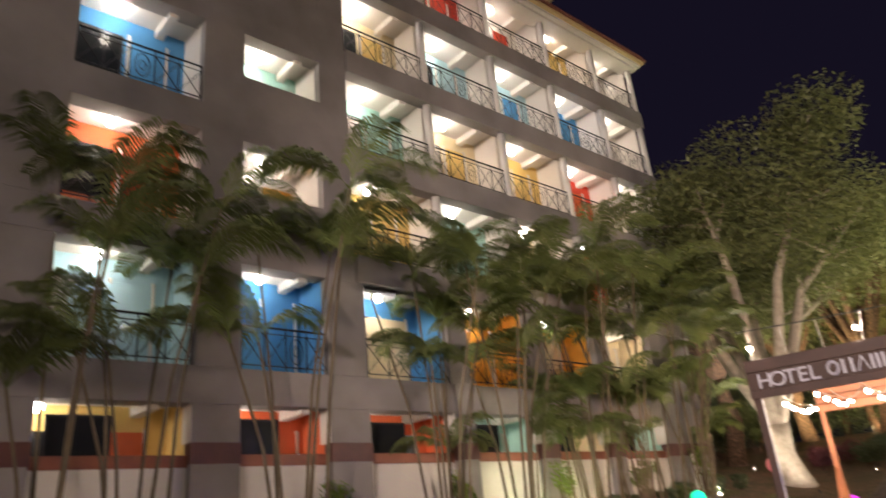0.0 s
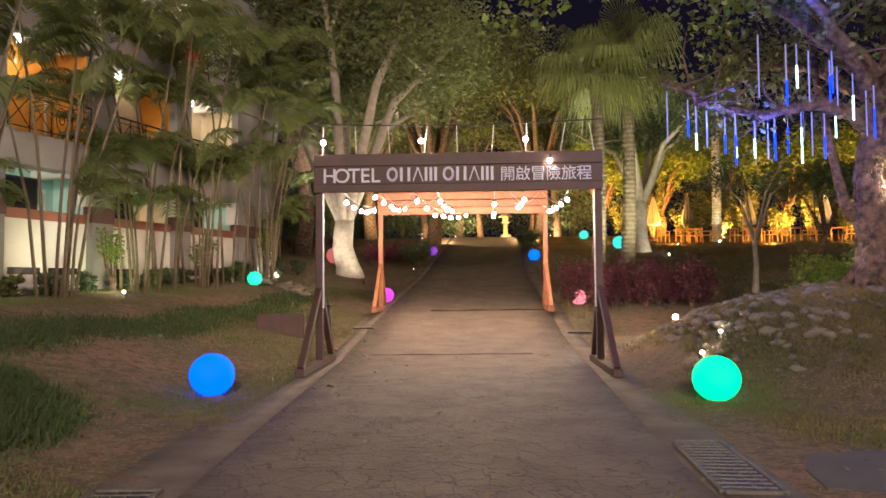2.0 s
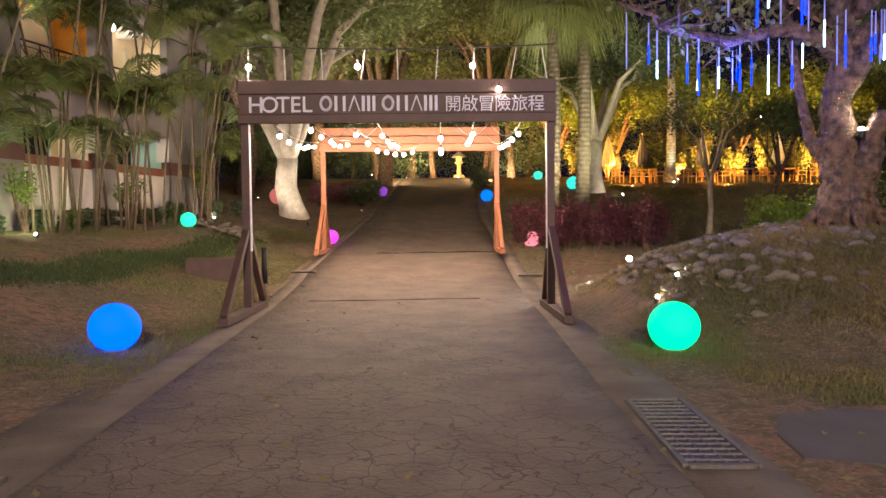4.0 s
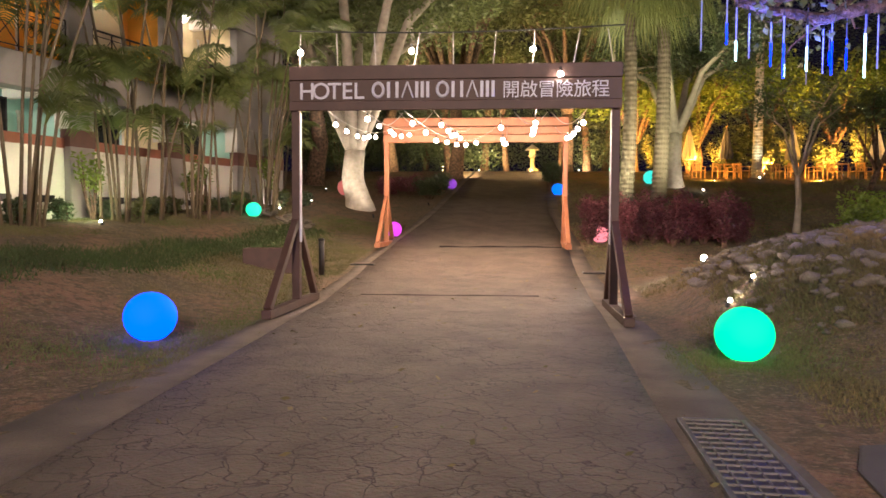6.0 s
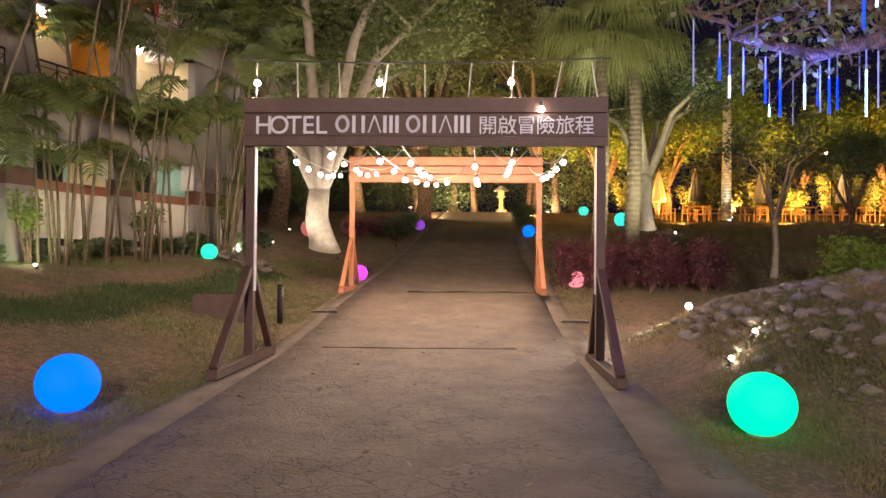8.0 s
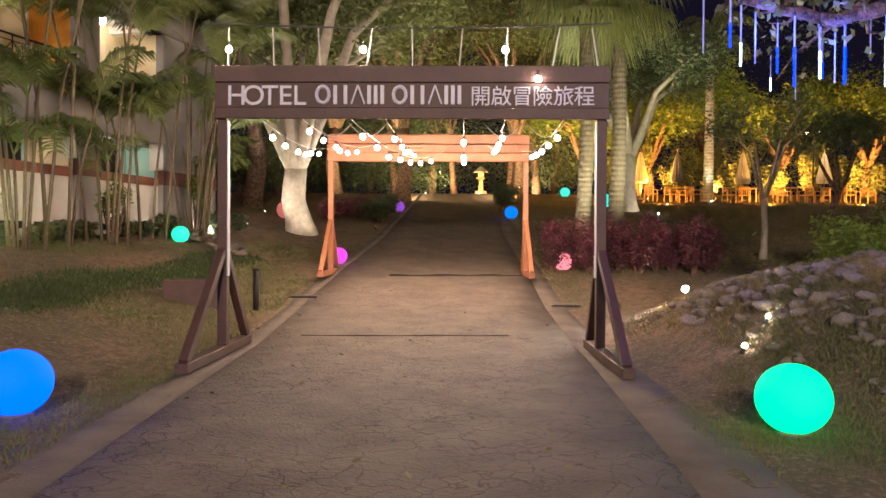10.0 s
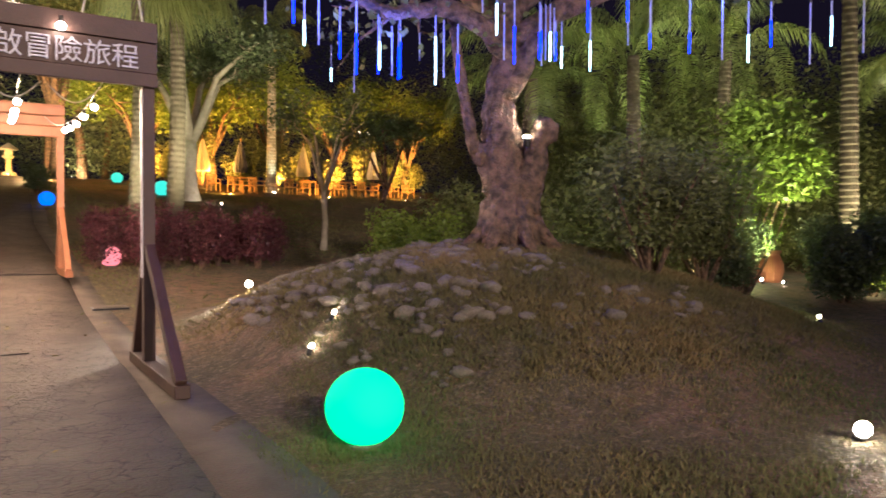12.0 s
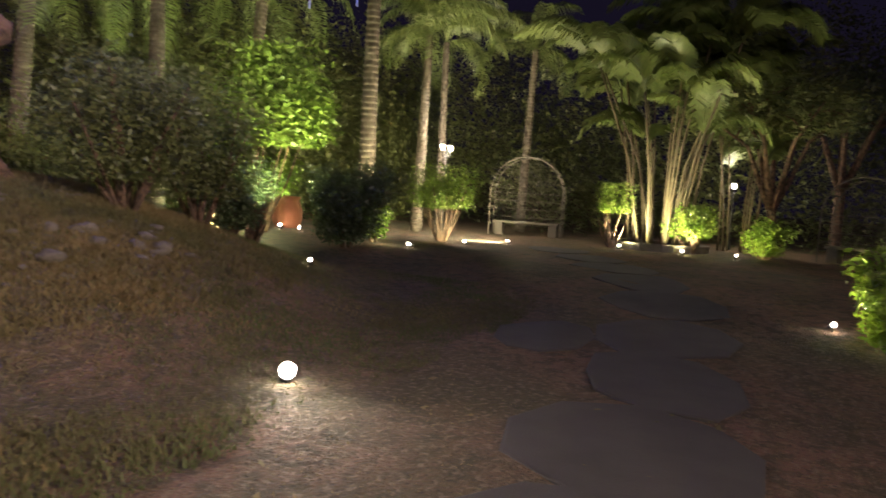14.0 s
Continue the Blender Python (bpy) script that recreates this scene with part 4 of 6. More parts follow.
tree(-4.85, 15.5, 14.0, 0.46, 5.8, 21, 80000, 0.19, 1.8, M_BARKW, M_LEAF, 0.16, (-0.2, 0.1), "broad tree with whitewashed trunk by drive", n1=8)
tree(-2.2, 29.0, 14.0, 0.4, 5.5, 22, 34000, 0.25, 1.9, None, M_LEAF, 0.28, n1=8)
tree(-8.0, 20.5, 14.0, 0.4, 5.0, 23, 40000, 0.22, 1.9, None, M_LEAF, 0.28, n1=8)
tree(4.5, 35.0, 13.0, 0.35, 5.0, 24, 20000, 0.24, 1.7, None, M_LEAF, 0.28, n1=8)
tree(-6.5, 33.0, 14.0, 0.4, 5.5, 28, 22000, 0.24, 1.7, None, M_LEAF, 0.28, n1=8)

# plants along the hotel's foot
for k in range(26):
    s = -9.0 + k * 0.72
    o = 0.62 + 0.25 * math.sin(k * 2.3)
    x, y = -9.5 + 0.25 * s + 0.968 * o, 4.9 + 0.968 * s - 0.25 * o
    if k % 5 == 2:
        shrub(x, y, 0.9, 1.7, 300 + k, 420, 0.13, M_LEAFB, "upright sparse leafy shrub at hotel foot", stems=6, low=0.3)
    else:
        shrub(x, y, 0.8, 0.5, 300 + k, 500, 0.14, M_LEAFD if k % 2 else M_LEAF, "low green border plant at hotel foot", stems=4, low=0.08, category="border plant")

for k, (x, y, h) in enumerate(((-9.6, 24.5, 3.6), (-12.0, 25.5, 4.2), (-8.3, 27.0, 3.4), (-14.5, 26.5, 4.0))):
    shrub(x, y, 2.6, h, 340 + k, 2600, 0.17, M_LEAFD, "tall dark shrub beyond hotel end", stems=8, low=0.1)

# ---- right of the drive ----
fan_palm(7.2, 19.5, 9.4, 0.24, 31, n=30, size=1.9)
fan_palm(5.6, 18.0, 8.8, 0.22, 32, n=30, size=1.9)
tree(8.94, 24.3, 9.5, 0.36, 3.8, 25, 14000, 0.2, 1.3, M_BARKW, M_LEAFD, 0.28)
tree(10.0, 12.0, 5.2, 0.1, 1.6, 26, 1800, 0.14, 0.6, M_GREYBARK, M_LEAFD, 0.35, label="slender young tree on dark lawn", n1=4)
tree(13.5, 15.5, 5.5, 0.12, 2.2, 29, 4500, 0.15, 0.8, None, M_LEAFD, 0.3, (0.6, 0), label="leaning dark tree on lawn", n1=5)


def gnarl(rnd, pts, radii, amount):
    """Thickens and kinks a run of limb points."""
    out, rr = [], []
    for i in range(len(pts) - 1):
        a, b = Vector(pts[i]), Vector(pts[i + 1])
        for k in range(4):
            f = k / 4
            j = Vector((rnd.uniform(-1, 1), rnd.uniform(-1, 1), rnd.uniform(-0.4, 0.4))) * amount * (0 if i == k == 0 else 1)
            out.append(a.lerp(b, f) + j)
            rr.append((radii[i] + (radii[i + 1] - radii[i]) * f) * rnd.uniform(0.92, 1.1))
    return out + [Vector(pts[-1])], rr + [radii[-1]]


MX, MY = 7.4, -0.66
MZ = gz(MX, MY)
BRANCHES = {  # limbs of the mound tree, as run-outs from its fork
    "west": [(0, 0, 2.7), (-1.0, 0.0, 3.2), (-1.9, 0.2, 3.05), (-2.8, 0.1, 3.2), (-3.8, -0.2, 3.55)],
    "southwest": [(0, 0, 3.2), (-1.0, -0.9, 4.0), (-2.0, -1.8, 4.5), (-3.2, -2.6, 4.9)],
    "east": [(0, 0, 2.9), (1.2, -0.6, 3.7), (2.4, -1.4, 3.9), (3.6, -2.2, 4.0), (4.6, -2.6, 4.4)],
    "over_gate": [(0, 0, 3.3), (-1.4, -0.3, 4.6), (-3.0, -0.7, 5.3), (-4.6, -1.0, 5.6), (-5.6, -1.2, 5.5)],
    "high_west": [(0, 0, 3.6), (-1.0, 0.5, 5.4), (-2.6, 0.6, 6.4), (-3.8, 0.9, 6.8)],
    "north": [(0, 0, 3.2), (-0.4, 1.4, 4.2), (-0.6, 3.0, 4.7), (-1.0, 4.2, 5.0)],
    "up": [(0, 0, 2.8), (0.3, 0.1, 4.2), (0.1, -0.3, 5.6), (0.6, -0.2, 6.8)],
    "south": [(0, 0, 3.3), (0.6, -1.5, 4.4), (0.5, -2.9, 4.9), (0.9, -4.0, 5.3)],
}


def mound_tree():
    rnd, rng = random.Random(8), np.random.default_rng(8)
    t = thing("old_tree", (MX, MY, MZ), "gnarled old tree on stony mound hung with light tubes", "tree")
    def across(u, z, v=0.0):
        """A point u metres along the line on which the trunk forks, v metres behind it."""
        return (0.8 * u + 0.6 * v, -0.6 * u + 0.8 * v, z)

    pts, rad = gnarl(rnd, [across(0, -0.2), across(0, 0.12), across(-0.04, 0.7), across(-0.12, 1.3), across(-0.16, 1.9), across(-0.1, 2.6), across(0.0, 3.4)], [0.5, 0.42, 0.35, 0.3, 0.22, 0.19, 0.17], 0.03)
    part("trunk", rough(tube(bmesh.new(), pts, rad, 40), 0.07), M_BARK, t, smooth=True)
    part("fork", rough(tube(bmesh.new(), *gnarl(rnd, [across(-0.08, 2.1), across(0.16, 2.6), across(0.42, 3.1), across(0.85, 3.6), across(1.4, 3.9)], [0.17, 0.16, 0.14, 0.11, 0.08], 0.03), 26), 0.035), M_BARK, t, smooth=True)
    for a in range(7):
        d = Vector((math.cos(a * 0.9), math.sin(a * 0.9), 0))
        part("root", rough(tube(bmesh.new(), [d * 0.22 + Vector((0, 0, 0.7)), d * 0.42 + Vector((0, 0, 0.2)), d * 0.8 + Vector((0, 0, -0.2))], [0.09, 0.11, 0.06], 12), 0.03), M_BARK, t, smooth=True)
    part("stub", rough(tube(bmesh.new(), *gnarl(rnd, [across(0.14, 0.45, -0.05), across(0.24, 1.0, -0.05), across(0.38, 1.4, -0.05), across(0.54, 1.78, -0.05)], [0.27, 0.22, 0.17, 0.14], 0.02), 24), 0.05), M_BARK, t, smooth=True)
    part("knob", rough(ball(bmesh.new(), across(-0.4, 1.3, -0.1), 0.17, 24, 16, 0.9), 0.09), M_BARK, t, smooth=True)
    part("stem", rough(tube(bmesh.new(), *gnarl(rnd, [across(-0.5, 1.3, -0.1), across(-0.6, 1.7, -0.15), across(-0.72, 2.4, -0.15), across(-0.88, 3.4, -0.2), across(-1.0, 4.6, -0.2)], [0.095, 0.085, 0.075, 0.068, 0.05], 0.012), 14), 0.015), M_BARK, t, smooth=True)
    tips = []
    for line in BRANCHES.values():
        n = len(line)
        p, r = gnarl(rnd, line, [0.15 - 0.125 * i / (n - 1) for i in range(n)], 0.08)
        part("limb", tube(bmesh.new(), p, r, 9), M_BARK, t, smooth=True)
        for k in range(3, len(p)):
            for j in range(2):
                q = p[k] + Vector((rnd.uniform(-1, 1), rnd.uniform(-1, 1), rnd.uniform(-0.35, 0.9))) * rnd.uniform(0.5, 1.5)
                m = p[k].lerp(q, 0.5) + Vector((rnd.uniform(-1, 1), rnd.uniform(-1, 1), rnd.uniform(-1, 1))) * 0.15
                part("twig", tube(bmesh.new(), [p[k], m, q], [0.03, 0.018, 0.007], 5), M_BARK, t)
                tips += [q, m]
    part("crown", leaf_mesh("crown", crown_points(rng, tips, 2400, 0.6), 0.13, rng, M_LEAF, 0.7, 0.6), M_LEAF, t)
    part("crown", leaf_mesh("crown", crown_points(rng, [v for v in tips if v.z > 4.6], 7000, 0.9), 0.17, rng, M_LEAF, 0.6, 0.4), M_LEAF, t)
    # Same tree's leaves, coloured brighter where its west crown catches light.
    part("crown", leaf_mesh("crown", crown_points(rng, [v for v in tips if v.x < -1.5 and v.z > 4.7], 4500, 0.8), 0.19, rng, M_LEAFB, 0.65, 0.5), M_LEAFB, t, "leaves coloured bright green as if lit")
    return t


mound_tree()

M_TUBE = {"blue": glow_mat("led_tube_blue", (0.002, 0.014, 1.0), 6.0), "white": glow_mat("led_tube_white", (0.45, 0.80, 1.0), 5.0),
          "off": mat("led_tube_dim", (0.30, 0.34, 0.6), 0.3, (0.25, 0.28, 0.5), 5, 50, 0.0, glow=0.12, glow_colour=(0.15, 0.2, 1.0))}


def led_tube(at, length, lit, rnd):
    """A hanging meteor light: a clear tube with a cap, part of it alight."""
    t = thing("light_tube", at, "thin hanging light tube glowing %s" % {"blue": "deep blue", "white": "cold white", "off": "faintly blue"}[lit], "light tube", "light tubes in the old tree")
    r = 0.011
    f = rnd.uniform(0.35, 0.7) if lit != "off" else 0.0
    part("tube", tube(bmesh.new(), [(0, 0, 0), (0, 0, -length * (1 - f))], r, 8), M_TUBE["off"], t)
    if f:
        part("lit_tube", tube(bmesh.new(), [(0, 0, -length * (1 - f) - 0.002), (0, 0, -length)], r * 1.25, 8), M_TUBE[lit], t)
    part("cap", tube(bmesh.new(), [(0, 0, 0.05), (0, 0, 0.002)], r * 1.3, 8), M_BLACK, t)
    part("hanger", tube(bmesh.new(), [(0, 0, 0.6), (0, 0, 0.05)], 0.004, 4), M_CABLE, t)


def led_tubes():
    rnd = random.Random(12)
    kinds = ["blue", "off", "white", "blue", "off", "white", "off", "blue"]
    k = 0
    for name, count in (("west", 13), ("southwest", 8), ("east", 10), ("south", 6), ("north", 6), ("up", 10)):
        line = [Vector(p) for p in BRANCHES[name]]
        for i in range(count):
            f = (0.18 + 0.82 * (i + 0.5) / count) * (len(line) - 1)
            j = min(int(f), len(line) - 2)
            p = line[j].lerp(line[j + 1], f - j)
            if name == "up":
                p = Vector((rnd.uniform(-0.7, 0.7), rnd.uniform(-0.6, -0.3), 3.55))
            ln = rnd.choice((0.66, 0.78, 0.9))
            z = p.z - 0.12 if name != "west" else p.z - 0.06
            z = min(z, 3.65) - 0.02
            led_tube((MX + p.x + rnd.uniform(-0.15, 0.15), MY + p.y + rnd.uniform(-0.25, 0.25), MZ + z - rnd.uniform(0, 0.1)), ln, kinds[k % 8], rnd)
            k += 1
    for name, f in (("west", 2), ("east", 2), ("southwest", 2), ("west", 3), ("south", 2)):
        p = BRANCHES[name][f]
        lamp("tube_glow", "POINT", (MX + p[0], MY + p[1] - 0.2, MZ + p[2] - 0.35), 52, (0.10, 0.14, 1.0), 0.2)


led_tubes()


def mound_stones():
    rnd = random.Random(4)
    g = thing("rockery", (MX, MY, MZ), "grey river stones set on grassy mound", "stones")
    shapes = []
    for k in range(7):
        bm = bmesh.new()
        bmesh.ops.create_icosphere(bm, subdivisions=2 if k < 3 else 1, radius=1)
        for v in bm.verts:
            v.co *= 1 + 0.42 * (noise.noise(v.co * 1.3 + Vector((k * 7, 0, 0))))
            v.co.z *= 0.55
        me = finish(bm, "stone")
        me.materials.append(M_STONE)
        me.polygons.foreach_set("use_smooth", [True] * len(me.polygons))
        shapes.append(me)
    def spot():
        while True:
            x, y = rnd.uniform(4.1, 8.6), rnd.uniform(-3.6, 2.6)
            z = gz(x, y)
            bare = noise.noise(Vector((x * 1.1, y * 1.1, 3.0)))
            if z > 0.22 and math.hypot(x - MX, y - MY) > 0.72 and bare + (0.45 if x < 6.6 and y > -2.4 else 0.12) > rnd.uniform(-0.05, 0.35) and (y > -2.9 or rnd.random() < 0.4):
                return x, y, z

    for n in range(298):
        x, y, z = spot()
        r = rnd.choice((0.055, 0.065, 0.075, 0.085, 0.1, 0.125))
        ob = part("stone", shapes[n % 7], M_STONE, g)
        ob.matrix_basis = pose(x - MX, y - MY, z - MZ + r * 0.3, rnd.uniform(-25, 25), rnd.uniform(-25, 25), rnd.uniform(0, 360)) @ Matrix.Diagonal((r * rnd.uniform(0.9, 1.5), r, r * rnd.uniform(0.8, 1.2), 1))
    bm = bmesh.new()
    for n in range(420):
        x, y, z = spot()
        r = rnd.uniform(0.025, 0.06)
        q = bmesh.ops.create_icosphere(bm, subdivisions=1, radius=1)
        bmesh.ops.transform(bm, matrix=pose(x, y, z + r * 0.2, rnd.uniform(-25, 25), rnd.uniform(-25, 25), rnd.uniform(0, 360)) @ Matrix.Diagonal((r * rnd.uniform(0.9, 1.6), r, r * 0.55, 1)), verts=q["verts"])
    me = finish(bm, "pebbles")
    me.materials.append(M_STONE)
    tagged(new("pebbles", me), "small grey pebbles between the stones of the mound", "pebbles", kind="stuff")


mound_stones()


def grass(name, x0, x1, y0, y1, n, height, material, label, seed, keep, wide=0.012):
    rng = np.random.default_rng(seed)
    X, Y = rng.uniform(x0, x1, n * 3), rng.uniform(y0, y1, n * 3)
    lo, hi = drive_edges(Y)
    ok = ((X < lo - 0.42) | (X > hi + 0.42)) & keep(X, Y, rng)
    X, Y = X[ok][:n], Y[ok][:n]
    n = len(X)
    Z = ground_z(X, Y) - 0.01
    a = rng.uniform(0, 6.283, n)
    h = height * rng.uniform(0.4, 1.3, n)
    w = wide * rng.uniform(0.7, 1.4, n)
    b = np.stack([X, Y, Z], 1)
    s = np.stack([np.cos(a) * w, np.sin(a) * w, np.zeros(n)], 1)
    tip = b + np.stack([rng.normal(size=n) * h * 0.45, rng.normal(size=n) * h * 0.45, h], 1)
    V = np.stack([b - s, b + s, tip], 1).reshape(-1, 3)
    me = mesh_np(name, V, np.arange(n * 3).reshape(n, 3), material)
    return tagged(new(name, me), label, "grass", kind="stuff")


def patchy(scale, level):
    def keep(X, Y, rng):
        v = np.sin(X * scale + 1.3 * np.sin(Y * scale * 0.7)) + np.sin(Y * scale * 1.1 + 1.7 * np.sin(X * scale * 0.6 + 2))
        return v + rng.normal(size=len(X)) * 0.6 > level
    return keep


grass("grass", -10, -2.3, -13, 13, 170000, 0.055, M_GRASS, "patchy lawn grass by hotel", 71, lambda X, Y, r: patchy(1.1, -0.35)(X, Y, r) & (np.hypot(X + 4.8, (Y + 1.5) * 0.55) + r.normal(size=len(X)) * 0.3 > 1.6) & (np.abs(X + 7.3 - 0.11 * Y) + r.normal(size=len(X)) * 0.15 > 0.5), 0.007)
grass("grass", -9, -4.0, -11.0, 10.0, 46000, 0.11, M_LUSH, "longer olive green grass strip along lawn", 72, lambda X, Y, r: np.abs(X + 6.3 - 0.11 * Y - 0.15 * np.sin(Y * 1.3)) + r.normal(size=len(X)) * 0.2 < 0.42, 0.014)
# Thick grass, whose dark green also stands for lawn the lamps don't reach.
grass("grass", -8.5, -3.6, -9.5, -4.4, 90000, 0.12, M_LUSH, "dense green grass patch, coloured darker for unlit lawn", 79, lambda X, Y, r: np.hypot((X + 6.0) / 1.9, (Y + 6.6) / 1.7) + r.normal(size=len(X)) * 0.12 < 1.0, 0.014)
grass("grass", 3.6, 13, -6.5, -1.2, 34000, 0.055, M_GRASS, "dark olive grass at foot of mound", 78, patchy(1.9, 0.0), 0.008)
grass("grass", 3.4, 13, -6.3, 5.0, 70000, 0.05, M_DRY, "dry straggling grass on mound", 73, patchy(1.4, -0.6), 0.006)


def tufts(name, n, material, label, seed, where):
    """Loose clumps of longer dead grass."""
    rng = np.random.default_rng(seed)
    c = where(rng, n)
    c = c[(c[:, 0] > 3.3) & (ground_z(c[:, 0], c[:, 1]) > 0.3)]
    n = len(c)
    X = (c[:, :1] + rng.normal(size=(n, 22)) * 0.05).ravel()
    Y = (c[:, 1:] + rng.normal(size=(n, 22)) * 0.05).ravel()
    m = len(X)
    b = np.stack([X, Y, ground_z(X, Y) - 0.01], 1)
    a = rng.uniform(0, 6.283, m)
    h = rng.uniform(0.03, 0.1, m)
    s = np.stack([np.cos(a), np.sin(a), np.zeros(m)], 1) * 0.011
    tip = b + np.stack([rng.normal(size=m) * h * 0.6, rng.normal(size=m) * h * 0.6, h], 1)
    me = mesh_np(name, np.stack([b - s, b + s, tip], 1).reshape(-1, 3), np.arange(m * 3).reshape(m, 3), material)
    return tagged(new(name, me), label, "grass", kind="stuff")


tufts("grass_tufts", 2300, M_DRY, "clumps of dry grass among the stones", 77, lambda r, n: np.stack([r.normal(6.6, 1.6, n), r.normal(-0.6, 2.0, n)], 1))
tufts("grass_tufts", 1500, M_DRY, "clumps of dull dry grass on mound foot", 78, lambda r, n: np.stack([r.normal(7.8, 1.8, n), r.normal(-2.8, 1.4, n)], 1))
grass("grass", 2.6, 24, -14, -5, 26000, 0.02, M_DRY, "sparse dry grass on trodden earth", 74, patchy(1.0, 0.2), 0.006)
grass("grass", 2.6, 5.2, -5.2, -2.6, 9000, 0.05, M_GRASS, "green grass round the orb lamp", 75, lambda X, Y, r: np.hypot(X - 3.6, Y + 3.8) < 0.3 + np.abs(r.normal(size=len(X))) * 0.55, 0.006)
grass("grass", 3, 24, 5, 28, 30000, 0.07, M_GRASS, "dark lawn beyond the gate", 76, patchy(0.7, 0.0), 0.02)

shrub(8.7, -2.1, 2.6, 1.8, 41, 9000, 0.08, M_LEAF, "dense dark green shrub on mound", stems=14)
shrub(10.5, -1.6, 2.4, 1.9, 44, 8000, 0.08, M_LEAF, "dense dark green shrub on mound")
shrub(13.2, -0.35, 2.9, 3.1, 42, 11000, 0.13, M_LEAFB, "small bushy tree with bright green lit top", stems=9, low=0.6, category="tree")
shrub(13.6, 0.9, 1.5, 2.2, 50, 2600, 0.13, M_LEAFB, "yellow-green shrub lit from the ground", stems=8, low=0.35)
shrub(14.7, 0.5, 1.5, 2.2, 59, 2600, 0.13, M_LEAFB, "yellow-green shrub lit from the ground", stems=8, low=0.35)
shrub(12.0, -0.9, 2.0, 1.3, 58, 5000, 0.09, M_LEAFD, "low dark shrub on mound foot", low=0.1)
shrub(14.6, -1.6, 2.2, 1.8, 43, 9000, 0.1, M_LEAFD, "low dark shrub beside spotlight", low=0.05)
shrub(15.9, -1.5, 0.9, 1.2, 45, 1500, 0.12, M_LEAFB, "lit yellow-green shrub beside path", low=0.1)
# Two of these four take the lit leaf colour to make up for weak light.
shrub(9.5, 5.5, 2.6, 1.8, 46, 6000, 0.13, M_LEAFB, "green shrub behind mound")
shrub(11.5, 4.0, 2.8, 2.3, 47, 6500, 0.13, M_LEAF, "dense green shrub behind mound")
shrub(12.2, 7.6, 2.8, 2.4, 56, 5500, 0.14, M_LEAF, "dense green shrub behind mound")
shrub(10.9, 8.6, 2.2, 1.6, 57, 4500, 0.14, M_LEAFB, "green shrub behind mound")
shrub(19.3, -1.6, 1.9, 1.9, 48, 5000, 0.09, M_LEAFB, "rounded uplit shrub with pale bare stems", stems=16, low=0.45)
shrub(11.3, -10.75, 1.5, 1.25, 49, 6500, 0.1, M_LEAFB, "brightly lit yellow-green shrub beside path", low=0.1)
feather_palm(14.9, 3.8, 5.6, 0.2, 51, n=15, fr=2.8)
feather_palm(18.0, 3.8, 6.2, 0.2, 52, n=15, fr=2.8)
feather_palm(20.5, 1.4, 9.0, 0.22, 53, n=18)
feather_palm(12.5, 5.4, 5.2, 0.2, 54, n=15)
feather_palm(23.5, 1.2, 6.4, 0.16, 56, n=16)
feather_palm(26.0, 1.5, 6.6, 0.14, 57, n=16)
feather_palm(29.0, -0.6, 7.0, 0.16, 58, n=16)
for k in range(10):
    shrub(3.3 + k * 0.47, 9.7 + 0.3 * math.sin(k * 2.1), 1.05, 1.45 + 0.18 * math.sin(k * 3.3), 60 + k, 2300, 0.1, M_REDLEAF, "hedge shrub with dark red leaves", category="hedge", stems=7, low=0.08)
shrub(3.0, 24.5, 1.8, 1.3, 80, 3000, 0.12, M_LEAFD, "dark round shrub beside drive")
for k, (x, y) in enumerate(((-2.6, 19.5), (-3.6, 20.8), (-2.4, 22.0), (-4.4, 19.0))):
    shrub(x, y, 1.6, 0.9, 81 + k, 2600, 0.11, M_REDLEAF if k % 2 else M_LEAFD, "low dark shrub beside drive")

areca_clump(25.3, -6.3, 22, 5.6, 55, "tall uplit bamboo-like palm clump", 2.4, 2.3, thick=0.042, leaf=0.045, many=(5, 6))
areca_clump(27.5, -8.5, 8, 4.6, 59, "smaller palm clump behind", 1.4, 2.0, leaf=0.035, many=(5, 6))
tree(26.4, -9.4, 6.5, 0.17, 2.4, 91, 9000, 0.15, 1.0, None, M_LEAF, 0.22, label="many-stemmed tree behind path", n1=7)
tree(30.0, -11.5, 7.5, 0.2, 3.0, 92, 9000, 0.17, 1.2, None, M_LEAFD, 0.3)
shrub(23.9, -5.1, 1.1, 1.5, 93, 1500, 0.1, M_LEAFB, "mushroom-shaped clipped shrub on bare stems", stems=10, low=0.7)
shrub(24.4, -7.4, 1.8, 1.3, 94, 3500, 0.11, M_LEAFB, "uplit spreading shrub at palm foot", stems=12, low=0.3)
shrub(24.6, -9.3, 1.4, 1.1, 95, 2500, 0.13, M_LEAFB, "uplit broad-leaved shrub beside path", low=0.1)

# ---- spotlights, some of them unseen and added to brighten dim parts ----
WARM, AMBER, GREEN = (1.0, 0.84, 0.62), (1.0, 0.46, 0.07), (0.95, 1.0, 0.42)
spotlight(5.1, 4.1, (4.9, 0.3, 1.6), 800, WARM, 160, 0.066, 0.22)
spotlight(4.0, -1.5, (5.2, -0.5, 2.2), 9, WARM, 150, 0.032)
spotlight(4.4, -1.2, (5.6, -0.3, 2.2), 7, WARM, 150, 0.027)
spotlight(6.9, -5.85, (5.9, -6.9, 1.6), 135, WARM, 165, 0.065)
NICHE = thing("niche_lamp", (MX + 0.05, MY - 0.3, MZ + 1.5), "small warm lamp wedged in the tree fork", "lamp")
part("body", tube(bmesh.new(), [(0, 0, -0.12), (0, 0, 0.0)], [0.04, 0.06], 10), M_BLACK, NICHE)
